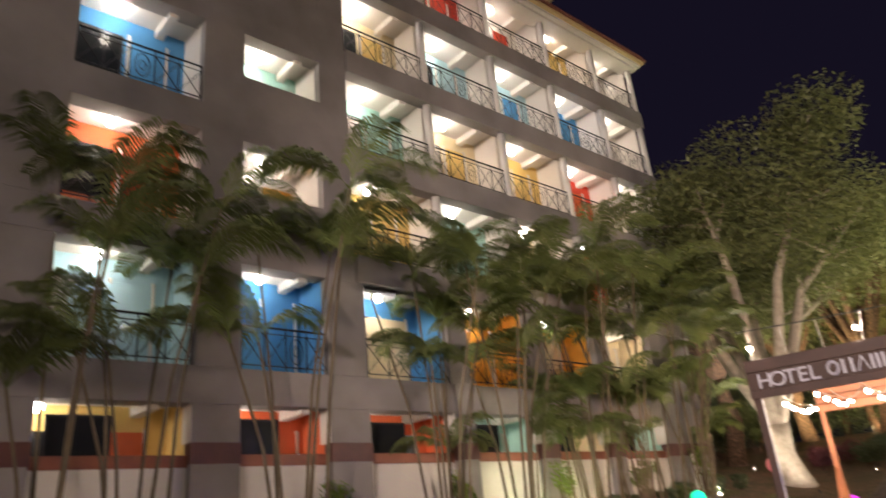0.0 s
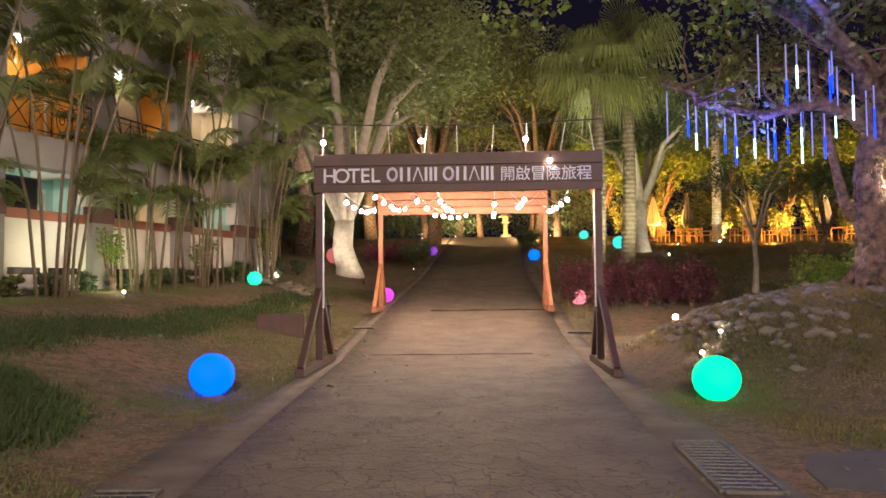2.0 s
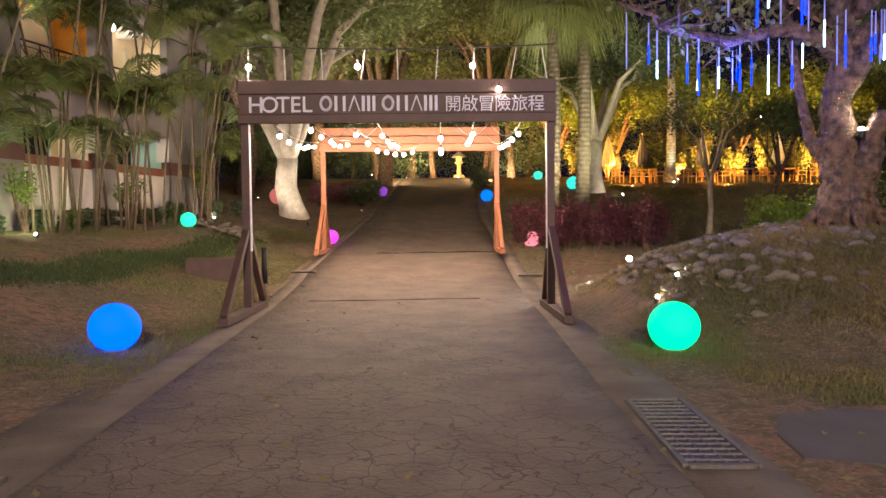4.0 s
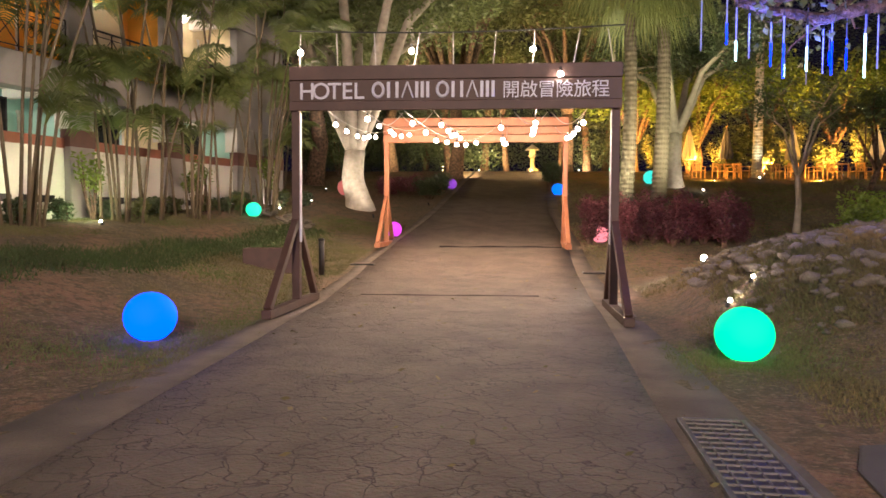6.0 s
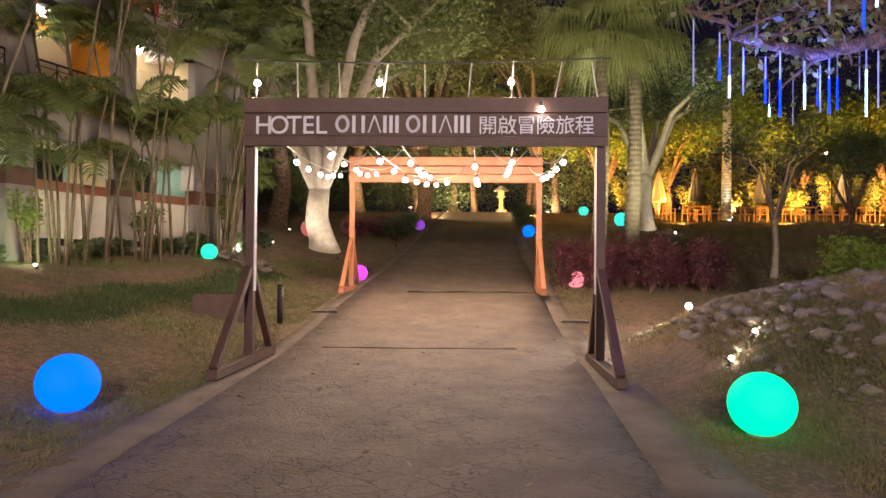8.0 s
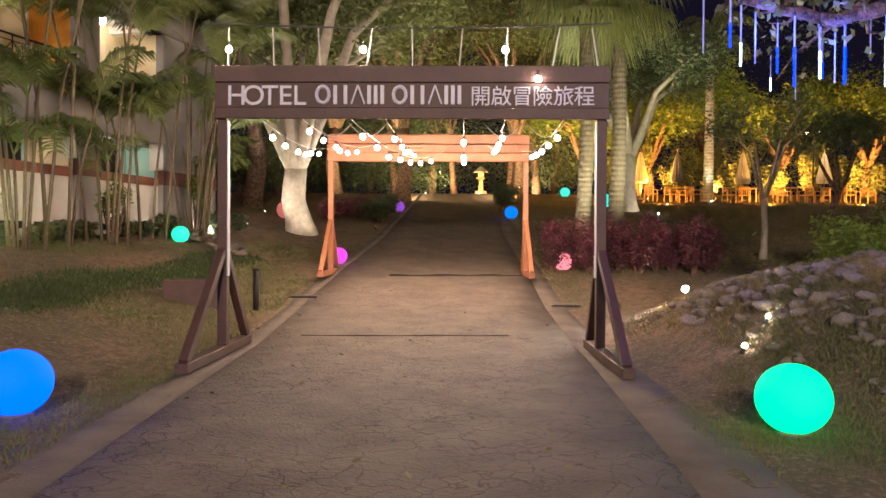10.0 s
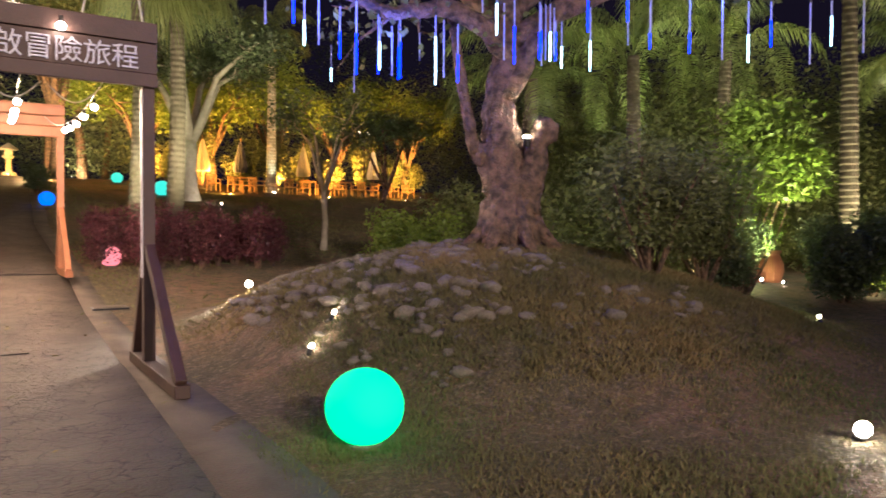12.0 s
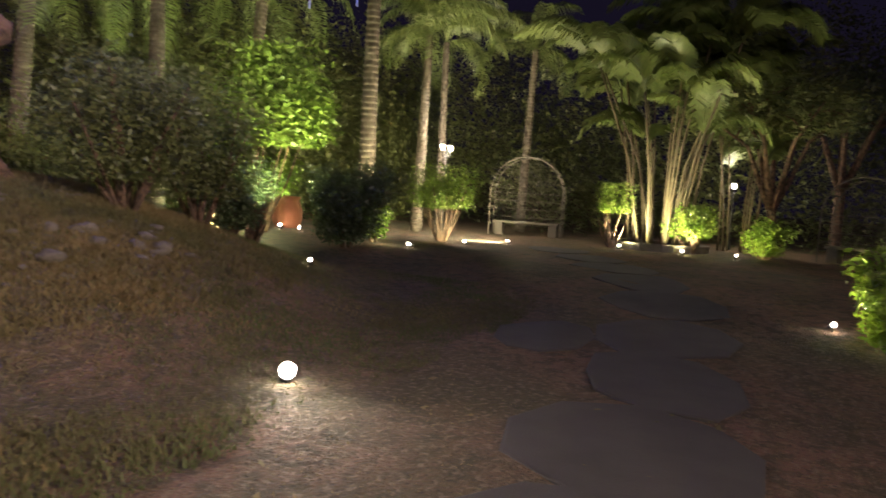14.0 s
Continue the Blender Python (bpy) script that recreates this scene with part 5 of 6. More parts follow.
part("lens", ball(bmesh.new(), (0, 0, 0.02), 0.05, 12, 8, 0.7), M_LENS, NICHE, smooth=True)
lamp("niche_beam", "SPOT", (MX + 0.05, MY - 0.32, MZ + 1.6), 34, WARM, 0.04, (MX + 0.12, MY - 0.16, MZ + 3.0), 150)
spotlight(16.1, -2.3, (15.9, -1.3, 0.9), 90, (1.0, 0.95, 0.5), 120)
spotlight(13.0, 0.7, (13.9, 1.0, 1.6), 420, GREEN, 150)
spotlight(15.4, 0.6, (14.6, 0.6, 1.6), 420, GREEN, 150)
spotlight(11.5, -2.9, (13.1, -0.5, 3.9), 2200, GREEN, 55)
spotlight(19.0, -2.4, (19.4, -1.0, 1.5), 180, (1.0, 0.9, 0.45), 130)
# Added unseen: lifts the dim woods behind the path.
spotlight(21.2, -2.8, (22.8, 1.5, 3.4), 2000, (1.0, 0.86, 0.45), 140)
spotlight(23.6, -5.4, (25.4, -6.5, 4.5), 700, (1.0, 0.9, 0.45), 130)
spotlight(23.5, -7.2, (25.6, -6.6, 4.5), 550, (1.0, 0.9, 0.45), 130)
spotlight(23.6, -8.6, (24.9, -9.4, 2.5), 200, (1.0, 0.92, 0.4), 140)
spotlight(12.5, -10.1, (11.2, -10.8, 0.9), 260, (1.0, 0.95, 0.35), 75)
# This pair is added too, to brighten palms and woods behind.
spotlight(15.6, 2.0, (16.0, 4.4, 5.0), 750, (0.9, 1.0, 0.42), 140)
spotlight(19.2, 0.2, (20.0, 3.0, 5.0), 850, (1.0, 0.92, 0.45), 140)
# hotel foot, whitewashed tree and the drive's far end
spotlight(-8.1, 3.4, (-9.3, 4.0, 2.4), 90, (0.9, 1.0, 0.5), 140)
spotlight(-6.7, 11.6, (-7.35, 12.6, 2.3), 260, (1.0, 0.93, 0.82), 60)
spotlight(-6.4, 14.2, (-5.0, 15.6, 6.0), 190, WARM, 120)
spotlight(-4.0, 13.9, (-4.7, 15.6, 6.0), 190, WARM, 120, hood=True)
# Two unseen uplights, added to brighten the whitewashed tree's crown.
spotlight(-6.8, 18.0, (-5.6, 17.0, 9.0), 1250, WARM, 130, hood=True)
spotlight(-2.4, 17.5, (-4.0, 16.5, 9.0), 1250, WARM, 130, hood=True)
spotlight(9.8, 22.4, (8.9, 24.3, 5.0), 110, WARM, 120)
# Two more unseen spots, added so the fan palm fronds show.
spotlight(4.9, 14.6, (6.2, 18.8, 11.5), 2600, (1.0, 0.92, 0.5), 120, hood=True)
spotlight(9.6, 15.8, (6.8, 19.2, 11.5), 2600, (1.0, 0.92, 0.5), 120, hood=True)
spotlight(2.3, 36.5, (2.2, 38.0, 5.4), 500, AMBER, 130)
for x, y, p in ((-2.6, 31, 2200), (5.5, 33.5, 1900), (-6.0, 30.5, 2200), (0.0, 39.0, 1100), (-5.0, 24.0, 2200)):
    spotlight(x, y - 1.5, (x + 0.3, y + 1.5, gz(x, y) + 6), p, (1.0, 0.72, 0.32), 130, hood=True)

# Unseen spots added to lift the far woods and warm the drive's head.
spotlight(-1.2, 36.5, (-2.0, 44.0, 9.0), 700, (1.0, 0.66, 0.3), 140, hood=True)
spotlight(5.5, 37.5, (7.0, 44.0, 9.0), 700, (1.0, 0.68, 0.32), 140, hood=True)
for x, y in ((-3.0, 30.0), (4.4, 31.0)):
    spotlight(x, y, (0.7, 31.5, gz(0.7, 31.5) + 0.3), 900, (1.0, 0.66, 0.28), 165, 0.03, 0.55, hood=True)
for k, (x, y) in enumerate(((-5.2, 40.0), (-3.4, 38.6), (-1.0, 40.6), (0.6, 39.6), (4.4, 40.2), (6.2, 38.9), (7.6, 40.6))):
    tree(x, y, 9.5, 0.2 + 0.04 * (k % 3), 2.6, 130 + k, 3500, 0.24, 1.3, None, M_LEAF, 0.42, (0.3 * (-1) ** k, 0), "tall bare-trunked tree at head of drive", n1=5)

# ---- garden terrace ----
M_UMB = mat("cream_canvas", (0.78, 0.70, 0.5), 0.9, (0.66, 0.58, 0.4), 3, 70, 0.2, sss=0.2)
M_UMBD = mat("grey_canvas", (0.10, 0.10, 0.13), 0.9, (0.07, 0.07, 0.09), 3, 70, 0.2)
M_CHAIR = mat("honey_teak", (0.42, 0.24, 0.09), 0.55, (0.3, 0.16, 0.06), 5, 60, 0.2, each=0.2)


def umbrella(x, y, material, label):
    t = thing("closed_umbrella", (x, y, gz(x, y)), label, "umbrella", "closed umbrellas on the terrace")
    part("base", tube(bmesh.new(), [(0, 0, 0), (0, 0, 0.06), (0, 0, 0.1)], [0.3, 0.3, 0.06], 20), M_STONE, t)
    part("pole", tube(bmesh.new(), [(0, 0, 0.05), (0, 0, 2.75)], 0.024, 8), M_CHAIR, t)
    bm = bmesh.new()
    rings = []
    for z, r in ((0.95, 0.30), (1.15, 0.34), (1.5, 0.28), (1.9, 0.2), (2.3, 0.13), (2.62, 0.05)):
        rings.append([bm.verts.new((math.cos(k * math.pi / 12) * r * (1 + 0.22 * (-1) ** k), math.sin(k * math.pi / 12) * r * (1 + 0.22 * (-1) ** k), z)) for k in range(24)])
    for a, b in zip(rings, rings[1:]):
        for k in range(24):
            bm.faces.new((a[k], a[(k + 1) % 24], b[(k + 1) % 24], b[k]))
    bm.faces.new(rings[-1])
    part("canopy", bm, material, t)
    part("finial", ball(bmesh.new(), (0, 0, 2.78), 0.04, 10, 8), M_CHAIR, t)


def armchair(x, y, turn):
    t = thing("wooden_armchair", (x, y, gz(x, y)), "honey-coloured teak armchair on terrace", "chair", "terrace chairs", turn=turn)
    part("seat", box(bmesh.new(), -0.27, 0.27, -0.25, 0.25, 0.40, 0.44, 0.01), M_CHAIR, t)
    for sx in (-1, 1):
        part("leg", beam(bmesh.new(), (0.25 * sx, -0.23, 0), (0.25 * sx, -0.23, 0.62), 0.045, 0.045, 0.004), M_CHAIR, t)
        part("leg", beam(bmesh.new(), (0.25 * sx, 0.28, 0), (0.25 * sx, 0.23, 0.84), 0.045, 0.045, 0.004), M_CHAIR, t)
        part("armrest", beam(bmesh.new(), (0.26 * sx, -0.29, 0.63), (0.26 * sx, 0.26, 0.65), 0.06, 0.03, 0.004), M_CHAIR, t)
    for k in range(5):
        part("slat", beam(bmesh.new(), (-0.19 + k * 0.095, 0.26, 0.44), (-0.19 + k * 0.095, 0.235, 0.8), 0.04, 0.015, 0.002), M_CHAIR, t)
    part("top_rail", beam(bmesh.new(), (-0.27, 0.235, 0.82), (0.27, 0.235, 0.82), 0.05, 0.06, 0.006), M_CHAIR, t)
    return t


def cafe_table(x, y):
    t = thing("cafe_table", (x, y, gz(x, y)), "square teak table on terrace", "table", "terrace tables")
    part("tabletop", box(bmesh.new(), -0.45, 0.45, -0.45, 0.45, 0.70, 0.745, 0.01), M_CHAIR, t)
    for sx in (-1, 1):
        for sy in (-1, 1):
            part("leg", beam(bmesh.new(), (0.38 * sx, 0.38 * sy, 0), (0.38 * sx, 0.38 * sy, 0.70), 0.06, 0.06, 0.004), M_CHAIR, t)
    return t


umbrella(16.3, 29.4, M_UMB, "closed cream canvas umbrella beside table")
umbrella(20.9, 29.8, M_UMB, "closed cream canvas umbrella beside table")
umbrella(10.9, 29.9, M_UMB, "closed cream canvas umbrella beside table")
umbrella(13.0, 30.2, M_UMBD, "closed dark grey canvas umbrella")
chair0 = armchair(12.2, 28.6, 20)
for k, (x, y, a) in enumerate(((12.9, 28.3, 200), (13.6, 28.8, 75), (15.2, 28.4, 10), (15.9, 28.2, 160), (17.2, 28.6, 280), (18.1, 28.3, 40), (19.3, 28.5, 190), (20.1, 28.4, 300), (21.6, 28.6, 90), (11.2, 28.9, 140), (22.4, 28.2, 15))):
    copy_thing(chair0, pose(x, y, gz(x, y), 0, 0, a))
for x, y in ((12.9, 29.2), (16.2, 28.7), (18.6, 29.2), (21.0, 29.0)):
    cafe_table(x, y)


def lamp_post(x, y, h, heads, label, power):
    t = thing("lamp_post", (x, y, gz(x, y)), label, "lamp post")
    part("pole", tube(bmesh.new(), [(0, 0, 0), (0, 0, 0.3), (0, 0, 0.32), (0, 0, h)], [0.07, 0.06, 0.04, 0.032], 10), M_BLACK, t)
    for k in range(heads):
        x1 = (k - (heads - 1) / 2) * 0.62
        if heads > 1:
            part("arm", tube(bmesh.new(), [(0, 0, h - 0.15), (x1 * 0.7, 0, h - 0.22), (x1, 0, h)], 0.018, 6), M_BLACK, t)
        part("glass", tube(bmesh.new(), [(x1, 0, h), (x1, 0, h + 0.16)], [0.05, 0.08], 8), M_LANTERN, t)
        part("cap", tube(bmesh.new(), [(x1, 0, h + 0.162), (x1, 0, h + 0.22)], [0.1, 0.02], 8), M_BLACK, t)
        lamp("lantern_light", "POINT", (x + x1, y - 0.2, gz(x, y) + h + 0.12), power, (1.0, 0.85, 0.6), 0.1)


lamp_post(19.9, 29.0, 3.6, 2, "black lamp post with two lit lanterns", 60)
lamp_post(23.8, 0.4, 2.7, 2, "black lamp post with two lit lanterns", 240)
lamp_post(28.6, -8.2, 2.1, 1, "small black garden lamp, lit", 160)

M_AMBERGLASS = glow_mat("amber_lantern_glass", (1.0, 0.5, 0.08), 30)
post = thing("lamp_post", (7.8, 30.0, gz(7.8, 30.0)), "black lamp post with amber glowing globe", "lamp post")
part("pole", tube(bmesh.new(), [(0, 0, 0), (0, 0, 3.2)], [0.05, 0.03], 10), M_BLACK, post)
part("globe", ball(bmesh.new(), (0, 0, 3.33), 0.14, 16, 12), M_AMBERGLASS, post, smooth=True)
lamp("amber_light", "POINT", (7.8, 29.75, gz(7.8, 30.0) + 3.33), 220, AMBER, 0.1)

# amber floodlights at the feet of the terrace trees
for k, (x, y, h) in enumerate(((12.0, 32.5, 6.6), (16.0, 33.5, 7.0), (20.0, 33.0, 6.4), (24.5, 32.0, 6.8), (8.5, 33.5, 6.8))):
    tree(x, y, h, 0.24, 3.0, 110 + k, 14000, 0.22, 1.4, None, M_LEAFB, 0.25, label="tree behind terrace lit amber from below", n1=7)
    spotlight(x - 0.8, y - 3.0, (x, y, gz(x, y) + 3.2), 5600, AMBER, 100, hood=True)
feather_palm(14.4, 29.3, 8.5, 0.24, 120, label="tall palm with pale uplit trunk", bark=M_BARKW)
spotlight(14.2, 28.2, (14.4, 29.3, 8), 220, (0.9, 1.0, 0.7), 60)
# Unseen amber spots, added to light the umbrellas from the front.
for x in (11.5, 16.8, 21.5):
    spotlight(x, 26.9, (x, 30.0, gz(x, 30.0) + 2.2), 420, AMBER, 150, hood=True)


for k in range(9):
    x = 9.5 + k * 1.9
    shrub(x, 31.6 + 0.5 * math.sin(k * 1.7), 2.0, 2.6 + 0.9 * math.sin(k * 2.3), 160 + k, 2200, 0.17, M_LEAF, "tall shrub behind terrace lit amber", low=0.1)


# stone lantern at the head of the drive
def stone_lantern(x, y):
    t = thing("stone_lantern", (x, y, gz(x, y)), "pale stone garden lantern lit from below", "lantern")
    part("base", tube(bmesh.new(), [(0, 0, 0), (0, 0, 0.2), (0, 0, 0.22)], [0.42, 0.38, 0.2], 6), M_BARKW, t)
    part("shaft", tube(bmesh.new(), [(0, 0, 0.2), (0, 0, 0.95)], [0.17, 0.14], 10), M_BARKW, t)
    part("platform", tube(bmesh.new(), [(0, 0, 0.95), (0, 0, 1.1)], [0.18, 0.36], 6), M_BARKW, t)
    part("light_box", box(bmesh.new(), -0.2, 0.2, -0.2, 0.2, 1.1, 1.45, 0.02), M_BARKW, t)
    part("roof", tube(bmesh.new(), [(0, 0, 1.45), (0, 0, 1.52), (0, 0, 1.85)], [0.52, 0.48, 0.06], 6), M_BARKW, t)


stone_lantern(2.4, 38.4)


def far_woods(name, boxes, n, leaf, material, label, seed):
    """Dim woodland beyond the garden, as many loose leaf clumps."""
    rng = np.random.default_rng(seed)
    P = []
    for x0, x1, y0, y1, top in boxes:
        m = int(n / len(boxes) / 55)
        c = np.stack([rng.uniform(x0, x1, m), rng.uniform(y0, y1, m), rng.uniform(0, 1, m)], 1)
        hump = 0.72 + 0.28 * np.sin(c[:, 0] * 0.55 + c[:, 1] * 0.4 + seed)
        c[:, 2] = ground_z(c[:, 0], c[:, 1]) + 0.5 + c[:, 2] * top * hump
        d = rng.normal(size=(m, 55, 3)) * np.array([0.75, 0.75, 0.55])
        P.append((c[:, None, :] + d).reshape(-1, 3))
    me = leaf_mesh(name, np.concatenate(P), leaf, rng, material)
    return tagged(new(name, me), label, "woods", kind="stuff")


far_woods("far_woods", [(-14, 10, 42, 47, 12), (6, 34, 37, 41, 11), (-14, 0, 38, 42, 13)], 140000, 0.21, M_LEAFD, "dense dark trees beyond the garden", 5)
far_woods("far_woods", [(28, 34, 4, 14, 8), (31, 37, -16, 4, 9), (22, 33, 12, 26, 9), (16, 31, 5, 10, 6.5)], 210000, 0.2, M_LEAF, "dense dim trees behind the palms", 6)


# ---- trellis arches ----
M_TRELLIS = mat("weathered_white_trellis", (0.13, 0.115, 0.085), 0.8, (0.08, 0.07, 0.055), 4, 60, 0.1)


def trellis_arch(x, y, turn, w, h):
    t = thing("trellis_arch", (x, y, gz(x, y)), "arched white wire trellis with a bench inside", "arch", turn=turn)
    r = w / 2
    for d in (-0.45, 0.45):
        line = [(-r, d, 0), (-r, d, h - r)] + [(-r * math.cos(a), d, h - r + r * math.sin(a)) for a in np.linspace(0.15, math.pi - 0.15, 11)] + [(r, d, h - r), (r, d, 0)]
        part("hoop", tube(bmesh.new(), line, 0.027, 6), M_TRELLIS, t)
        for k in range(1, 24):
            xx = -r + w * k / 24
            top = h - r + math.sqrt(max(0, r * r - xx * xx))
            if d > 0:
                part("wire", tube(bmesh.new(), [(xx, d, 0.0), (xx, d, top)], 0.007, 5), M_TRELLIS, t)
    for a in np.linspace(0, math.pi, 13):
        px, pz = -r * math.cos(a), h - r + r * math.sin(a)
        part("cross_bar", tube(bmesh.new(), [(px, -0.45, pz), (px, 0.45, pz)], 0.016, 5), M_TRELLIS, t)
    for z in np.linspace(0.35, h - r, 5):
        for s in (-1, 1):
            part("cross_bar", tube(bmesh.new(), [(r * s, -0.45, z), (r * s, 0.45, z)], 0.016, 5), M_TRELLIS, t)
        part("wire", tube(bmesh.new(), [(-r, 0.45, z), (r, 0.45, z)], 0.012, 5), M_TRELLIS, t)
    part("bench_seat", box(bmesh.new(), -r + 0.1, r - 0.1, -0.25, 0.3, 0.42, 0.5, 0.01), M_TRELLIS, t)
    for s in (-1, 1):
        part("bench_leg", box(bmesh.new(), s * (r - 0.3) - 0.15, s * (r - 0.3) + 0.15, -0.2, 0.25, 0.0, 0.42, 0.01), M_TRELLIS, t)
    return t


trellis_arch(26.6, -1.6, -80, 2.5, 2.75)
trellis_arch(25.6, -11.9, -115, 2.2, 2.5)

# ring wall round the palm clump
ring = thing("round_planter", (25.3, -6.3, gz(25.3, -6.3)), "low round stone planter under palms", "planter")
for k in range(30):
    a0, a1 = k * 0.2094, (k + 1) * 0.2094 - 0.012
    bm = bmesh.new()
    v = [bm.verts.new((r * math.cos(a), r * math.sin(a), z)) for a in (a0, a1) for r in (1.25, 1.5) for z in (-0.1, 0.22)]
    for q in ((0, 1, 3, 2), (4, 6, 7, 5), (0, 4, 5, 1), (2, 3, 7, 6), (1, 5, 7, 3), (0, 2, 6, 4)):
        bm.faces.new([v[i] for i in q])
    part("block", bm, M_STONE, ring)


def clay_barrel(x, y):
    t = thing("clay_pot", (x, y, gz(x, y)), "ribbed orange-brown clay pot lamp lit from below", "pot")
    m = mat("terracotta", (0.42, 0.17, 0.09), 0.75, (0.3, 0.12, 0.06), 4, 50, 0.3)
    bm = bmesh.new()
    prof = [(0.0, 0.24), (0.1, 0.3), (0.25, 0.34), (0.42, 0.33), (0.58, 0.27), (0.64, 0.25), (0.68, 0.29)]
    tube(bm, [(0, 0, z) for z, _ in prof], [r for _, r in prof], 24)
    part("body", bm, m, t, smooth=True)
    part("lip", tube(bmesh.new(), [(0, 0, 0.682), (0, 0, 0.73)], [0.3, 0.29], 24), m, t)
    for k in range(12):
        a = k * math.pi / 6
        part("rib", tube(bmesh.new(), [(math.cos(a) * r * 1.01, math.sin(a) * r * 1.01, z) for z, r in prof[:6]], 0.014, 5), m, t)


clay_barrel(16.2, 1.0)
spotlight(15.6, 0.2, (16.2, 1.1, 0.6), 7, (1.0, 0.7, 0.4), 100)

# ---- small things by the drive ----


def flagstone(x, y, rx, ry, turn, seed):
    rnd = random.Random(seed)
    bm = bmesh.new()
    n = 9
    ring = []
    for k in range(n):
        a = 2 * math.pi * k / n
        q = rnd.uniform(0.82, 1.08)
        u, v, c, s = rx * q * math.cos(a), ry * q * math.sin(a), math.cos(radians(turn)), math.sin(radians(turn))
        ring.append((u * c - v * s, u * s + v * c))

    def dz(p):
        return gz(x + p[0], y + p[1]) - gz(x, y)

    lo = [bm.verts.new((p[0], p[1], dz(p) - 0.08)) for p in ring]
    hi = [bm.verts.new((p[0], p[1], dz(p) + 0.014)) for p in ring]
    top = [bm.verts.new((p[0] * 0.975, p[1] * 0.975, dz(p) + 0.02)) for p in ring]
    for k in range(n):
        j = (k + 1) % n
        bm.faces.new((lo[k], lo[j], hi[j], hi[k]))
        bm.faces.new((hi[k], hi[j], top[j], top[k]))
    bm.faces.new(top)
    ob = part("flagstone", bm, M_FLAG, None)
    ob.matrix_world = pose(x, y, gz(x, y))
    tagged(ob, "large dark grey irregular flagstone in bare earth", "flagstone", "flagstones of the side path")


for k, (x, y, rx, ry, a) in enumerate(((3.95, -7.35, 0.95, 0.75, 10), (5.3, -8.5, 0.75, 0.8, 30), (6.95, -8.55, 0.95, 0.85, 5), (8.9, -8.45, 1.05, 0.7, 15), (10.9, -8.3, 1.0, 0.75, 0),
                                       (12.9, -8.0, 1.0, 0.8, 12), (14.9, -7.4, 1.0, 0.75, 20), (10.2, -7.0, 0.8, 0.5, 0), (16.9, -6.6, 1.0, 0.8, 25), (18.8, -5.6, 1.0, 0.8, 30), (20.6, -4.4, 1.0, 0.8, 30))):
    flagstone(x, y, rx * 1.12, ry * 1.12, a, 140 + k)


def drain_grate(x, y, w, l, turn):
    t = thing("drain_grate", (x, y, 0.016), "steel drain grate with pale frame in drive edge", "drain", turn=turn)
    part("pit", box(bmesh.new(), -w / 2, w / 2, -l / 2, l / 2, -0.012, 0.004), M_BLACK, t)
    for s in (-1, 1):
        part("frame", box(bmesh.new(), s * w / 2 - 0.02, s * w / 2 + 0.02, -l / 2, l / 2, -0.01, 0.022, 0.003), M_STEEL, t)
        part("frame", box(bmesh.new(), -w / 2 + 0.021, w / 2 - 0.021, s * l / 2 - 0.02, s * l / 2 + 0.02, -0.01, 0.02, 0.003), M_STEEL, t)
    n = int(l / 0.11)
    for k in range(1, n):
        yy = -l / 2 + l * k / n
        part("bar", box(bmesh.new(), -w / 2 + 0.022, w / 2 - 0.022, yy - 0.008, yy + 0.008, 0.004, 0.016), M_STEEL, t)
    for k in range(1, 5):
        xx = -w / 2 + w * k / 5
        part("bar", box(bmesh.new(), xx - 0.007, xx + 0.007, -l / 2 + 0.022, l / 2 - 0.022, 0.004, 0.012), M_STEEL, t)


drain_grate(2.44, -7.12, 0.46, 1.7, -2.7)
drain_grate(-2.3, -8.4, 0.5, 0.75, 4)


def planter_box(x, y, turn):
    t = thing("planter_box", (x, y, gz(x, y) + 0.17), "empty weathered wooden planter trough on lawn", "planter", turn=turn)
    for s in (-1, 1):
        part("side_panel", box(bmesh.new(), -0.56, 0.56, s * 0.26 - 0.02, s * 0.26 + 0.02, -0.36, 0.28, 0.004), M_WOOD, t)
        part("end_panel", box(bmesh.new(), s * 0.54 - 0.02, s * 0.54 + 0.02, -0.238, 0.238, -0.36, 0.276, 0.004), M_WOOD, t)
    part("bottom", box(bmesh.new(), -0.518, 0.518, -0.238, 0.238, -0.1, 0.02), M_GROUND, t)


planter_box(-4.45, 4.0, 10)
bollard = thing("bollard", (-3.36, 4.35, gz(-3.36, 4.35)), "short dark metal bollard light, unlit", "bollard")
part("post", tube(bmesh.new(), [(0, 0, -0.05), (0, 0, 0.78)], 0.065, 14), M_BLACK, bollard, smooth=True)
part("cap", tube(bmesh.new(), [(0, 0, 0.782), (0, 0, 0.82), (0, 0, 0.84)], [0.075, 0.075, 0.05], 14), M_BLACK, bollard)

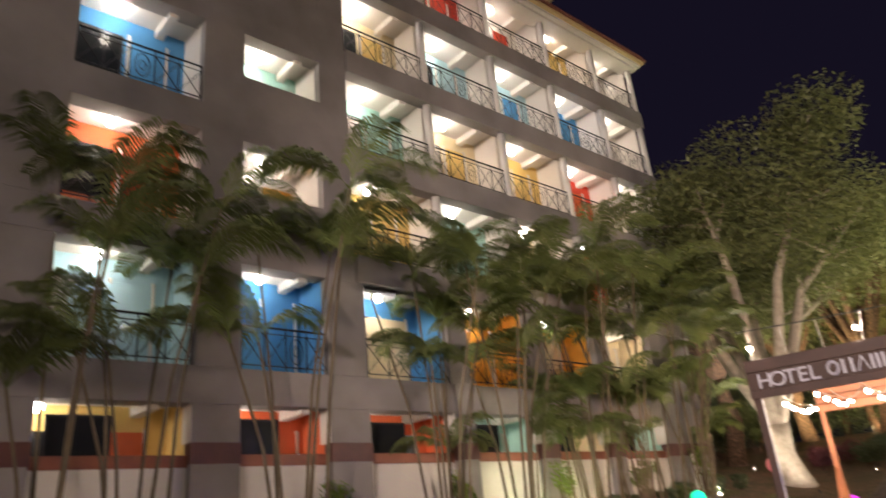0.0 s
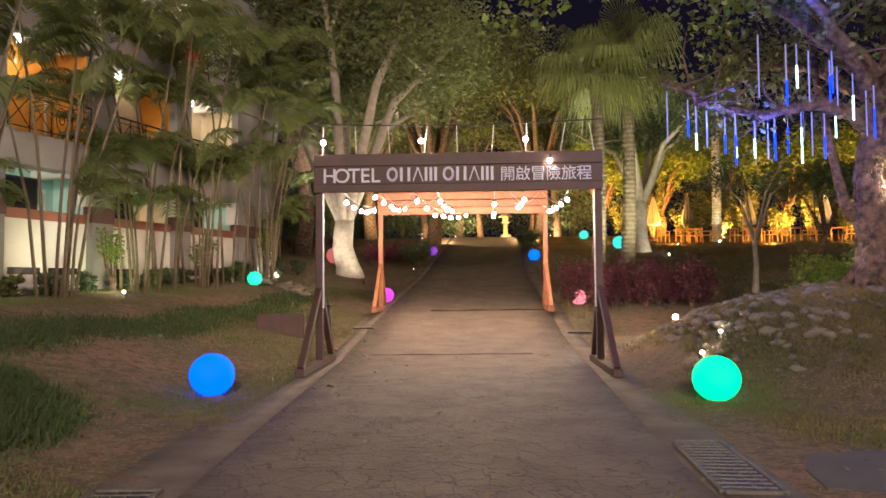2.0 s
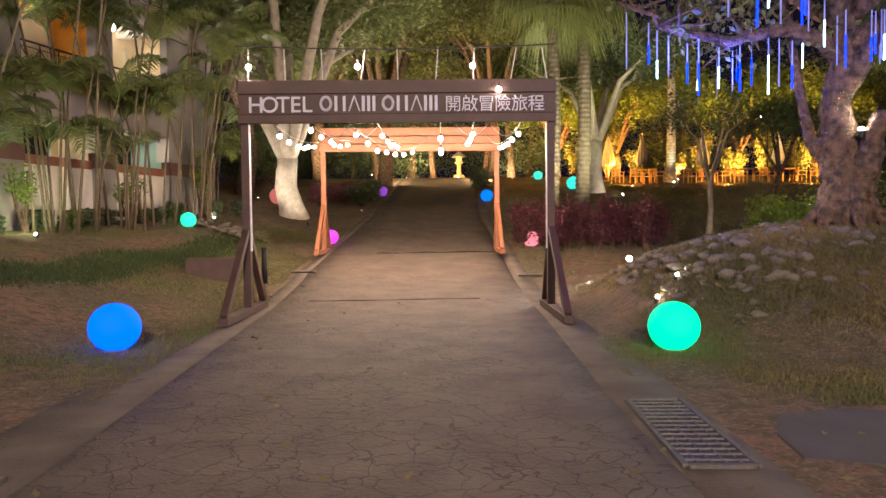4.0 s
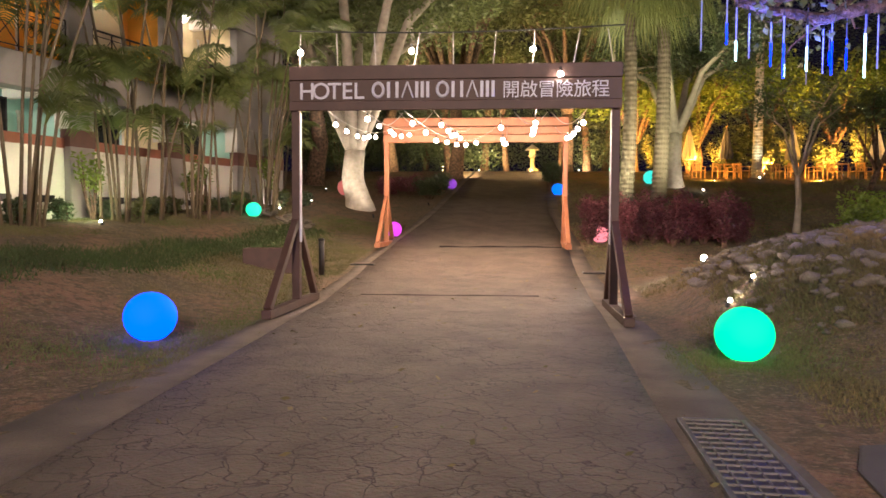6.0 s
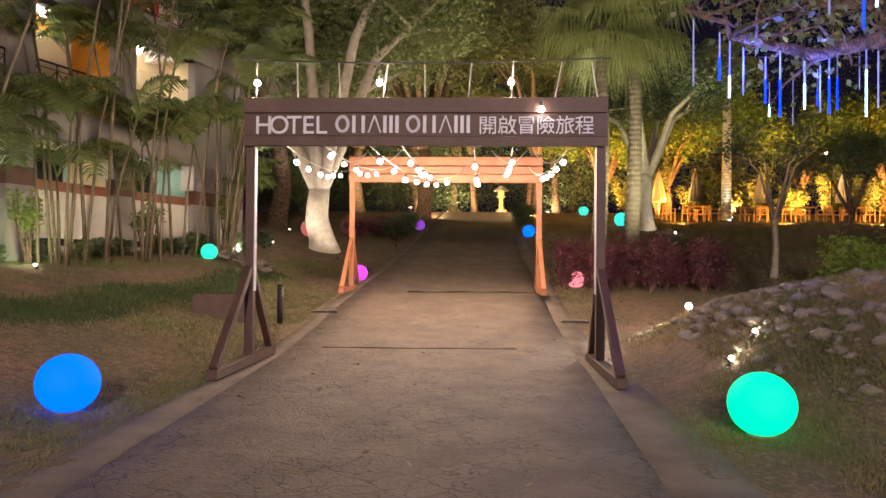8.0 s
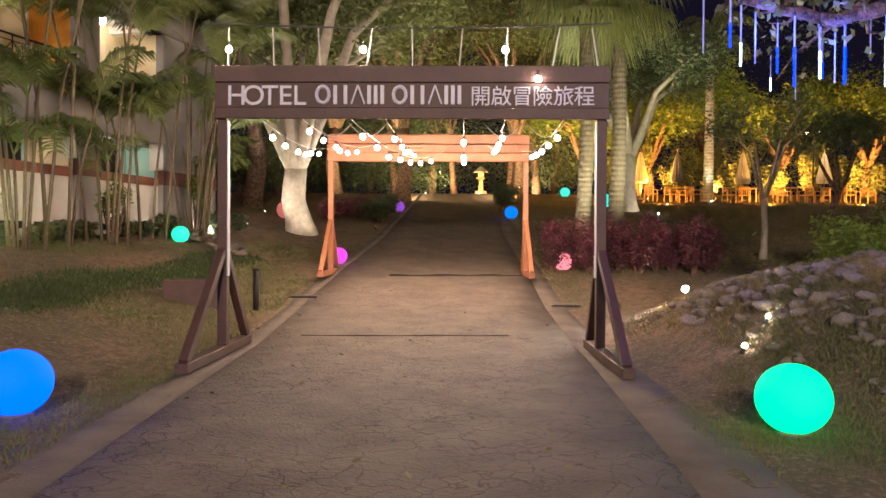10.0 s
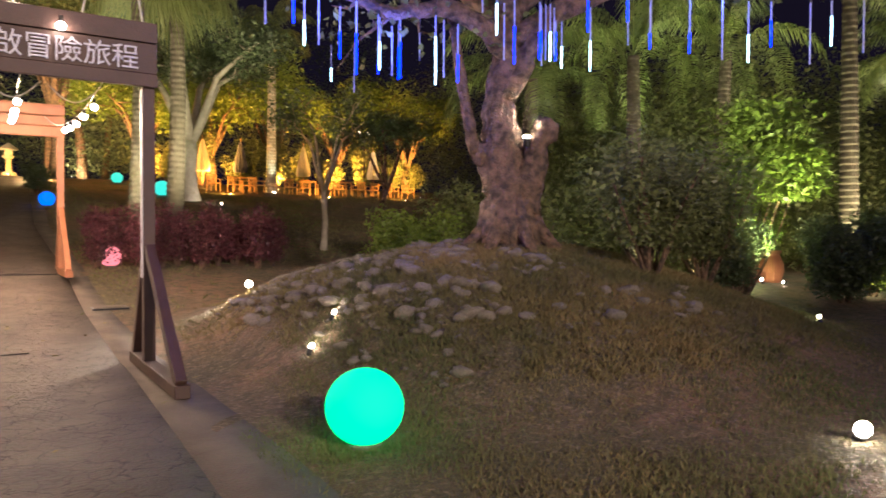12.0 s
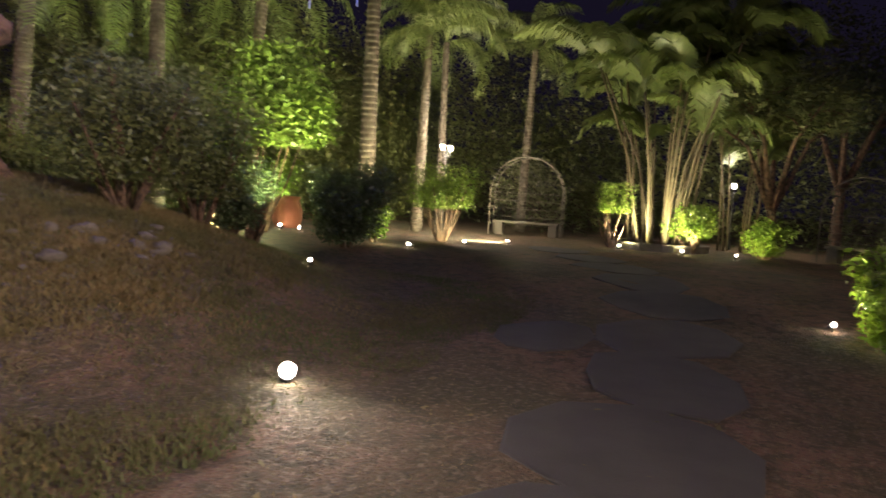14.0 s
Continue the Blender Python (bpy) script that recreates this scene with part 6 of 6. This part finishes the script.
rocks = thing("rock_pile", (-6.0, 9.9, gz(-6.0, 9.9) + 0.03), "pile of flat dark rocks on lawn edge", "rocks")
rnd = random.Random(9)
for k in range(26):
    bm = bmesh.new()
    bmesh.ops.create_icosphere(bm, subdivisions=1, radius=1)
    for v in bm.verts:
        v.co *= 1 + 0.3 * noise.noise(v.co * 1.2 + Vector((k * 3, 1, 0)))
    ob = part("rock", bm, M_STONE, rocks)
    dx, dy = rnd.uniform(-0.9, 0.9), rnd.uniform(-0.5, 0.5)
    ob.matrix_basis = pose(dx, dy, gz(-6 + dx, 9.9 + dy) - gz(-6, 9.9) + 0.06 + rnd.uniform(0, 0.12), rnd.uniform(-20, 20), rnd.uniform(-20, 20), rnd.uniform(0, 360)) @ Matrix.Diagonal((rnd.uniform(0.12, 0.26), rnd.uniform(0.1, 0.2), rnd.uniform(0.05, 0.09), 1))

# raised slab joints across the drive
for y, x0, x1, h in ((1.8, -1.9, 1.5, 0.016), (9.05, -1.1, 2.42, 0.05)):
    bm = bmesh.new()
    rows = []
    for px in np.linspace(x0, x1, 24):
        yy = y + 0.05 * math.sin(px * 1.1)
        z, hh = gz(px * 0.3, yy) + 0.012, h * (0.75 + 0.25 * math.sin(px * 5.0))
        rows.append([bm.verts.new((px, yy + dy, z + dz)) for dy, dz in ((-0.012, -0.01), (-0.006, hh), (0.02, hh), (0.12, -0.01))])
    for p, q in zip(rows, rows[1:]):
        for k in range(3):
            bm.faces.new((p[k], q[k], q[k + 1], p[k + 1]))
    tagged(part("trim", bm, M_JOINT, None), "dark raised slab joint across the drive", "joint", kind="structure")
for x, y in ((-2.75, 6.2), (2.95, 5.4)):
    c = thing("drain_cover", (x, y, gz(x * 0.3, y) + 0.012), "small square concrete drain cover", "drain cover")
    part("lid", box(bmesh.new(), -0.26, 0.26, -0.26, 0.26, -0.02, 0.012, 0.005), M_EDGE, c)
    part("frame", box(bmesh.new(), -0.3, 0.3, -0.3, 0.3, -0.03, 0.004, 0.003), M_BLACK, c)


# fallen leaves on the drive and lawn
def litter():
    rng = np.random.default_rng(33)
    n = 900
    x, y = rng.uniform(-8, 8, n), rng.uniform(-13, 9, n)
    z = ground_z(np.where(np.abs(x) < 2.7, x * 0.3, x), y) + 0.024
    d = rng.uniform(0, 6.283, n)
    s = rng.uniform(0.02, 0.05, n)
    c = np.stack([x, y, z], 1)
    u = np.stack([np.cos(d) * s, np.sin(d) * s, rng.uniform(0, 0.5, n) * s], 1)
    w = np.stack([-np.sin(d) * s * 0.5, np.cos(d) * s * 0.5, rng.uniform(0, 0.3, n) * s], 1)
    V = np.stack([c - u, c + w, c + u, c - w], 1).reshape(-1, 3)
    me = mesh_np("fallen_leaves", V, np.arange(n * 4).reshape(n, 4), M_DRY)
    tagged(new("fallen_leaves", me), "scattered dry fallen leaves", "leaf litter", kind="stuff")


litter()
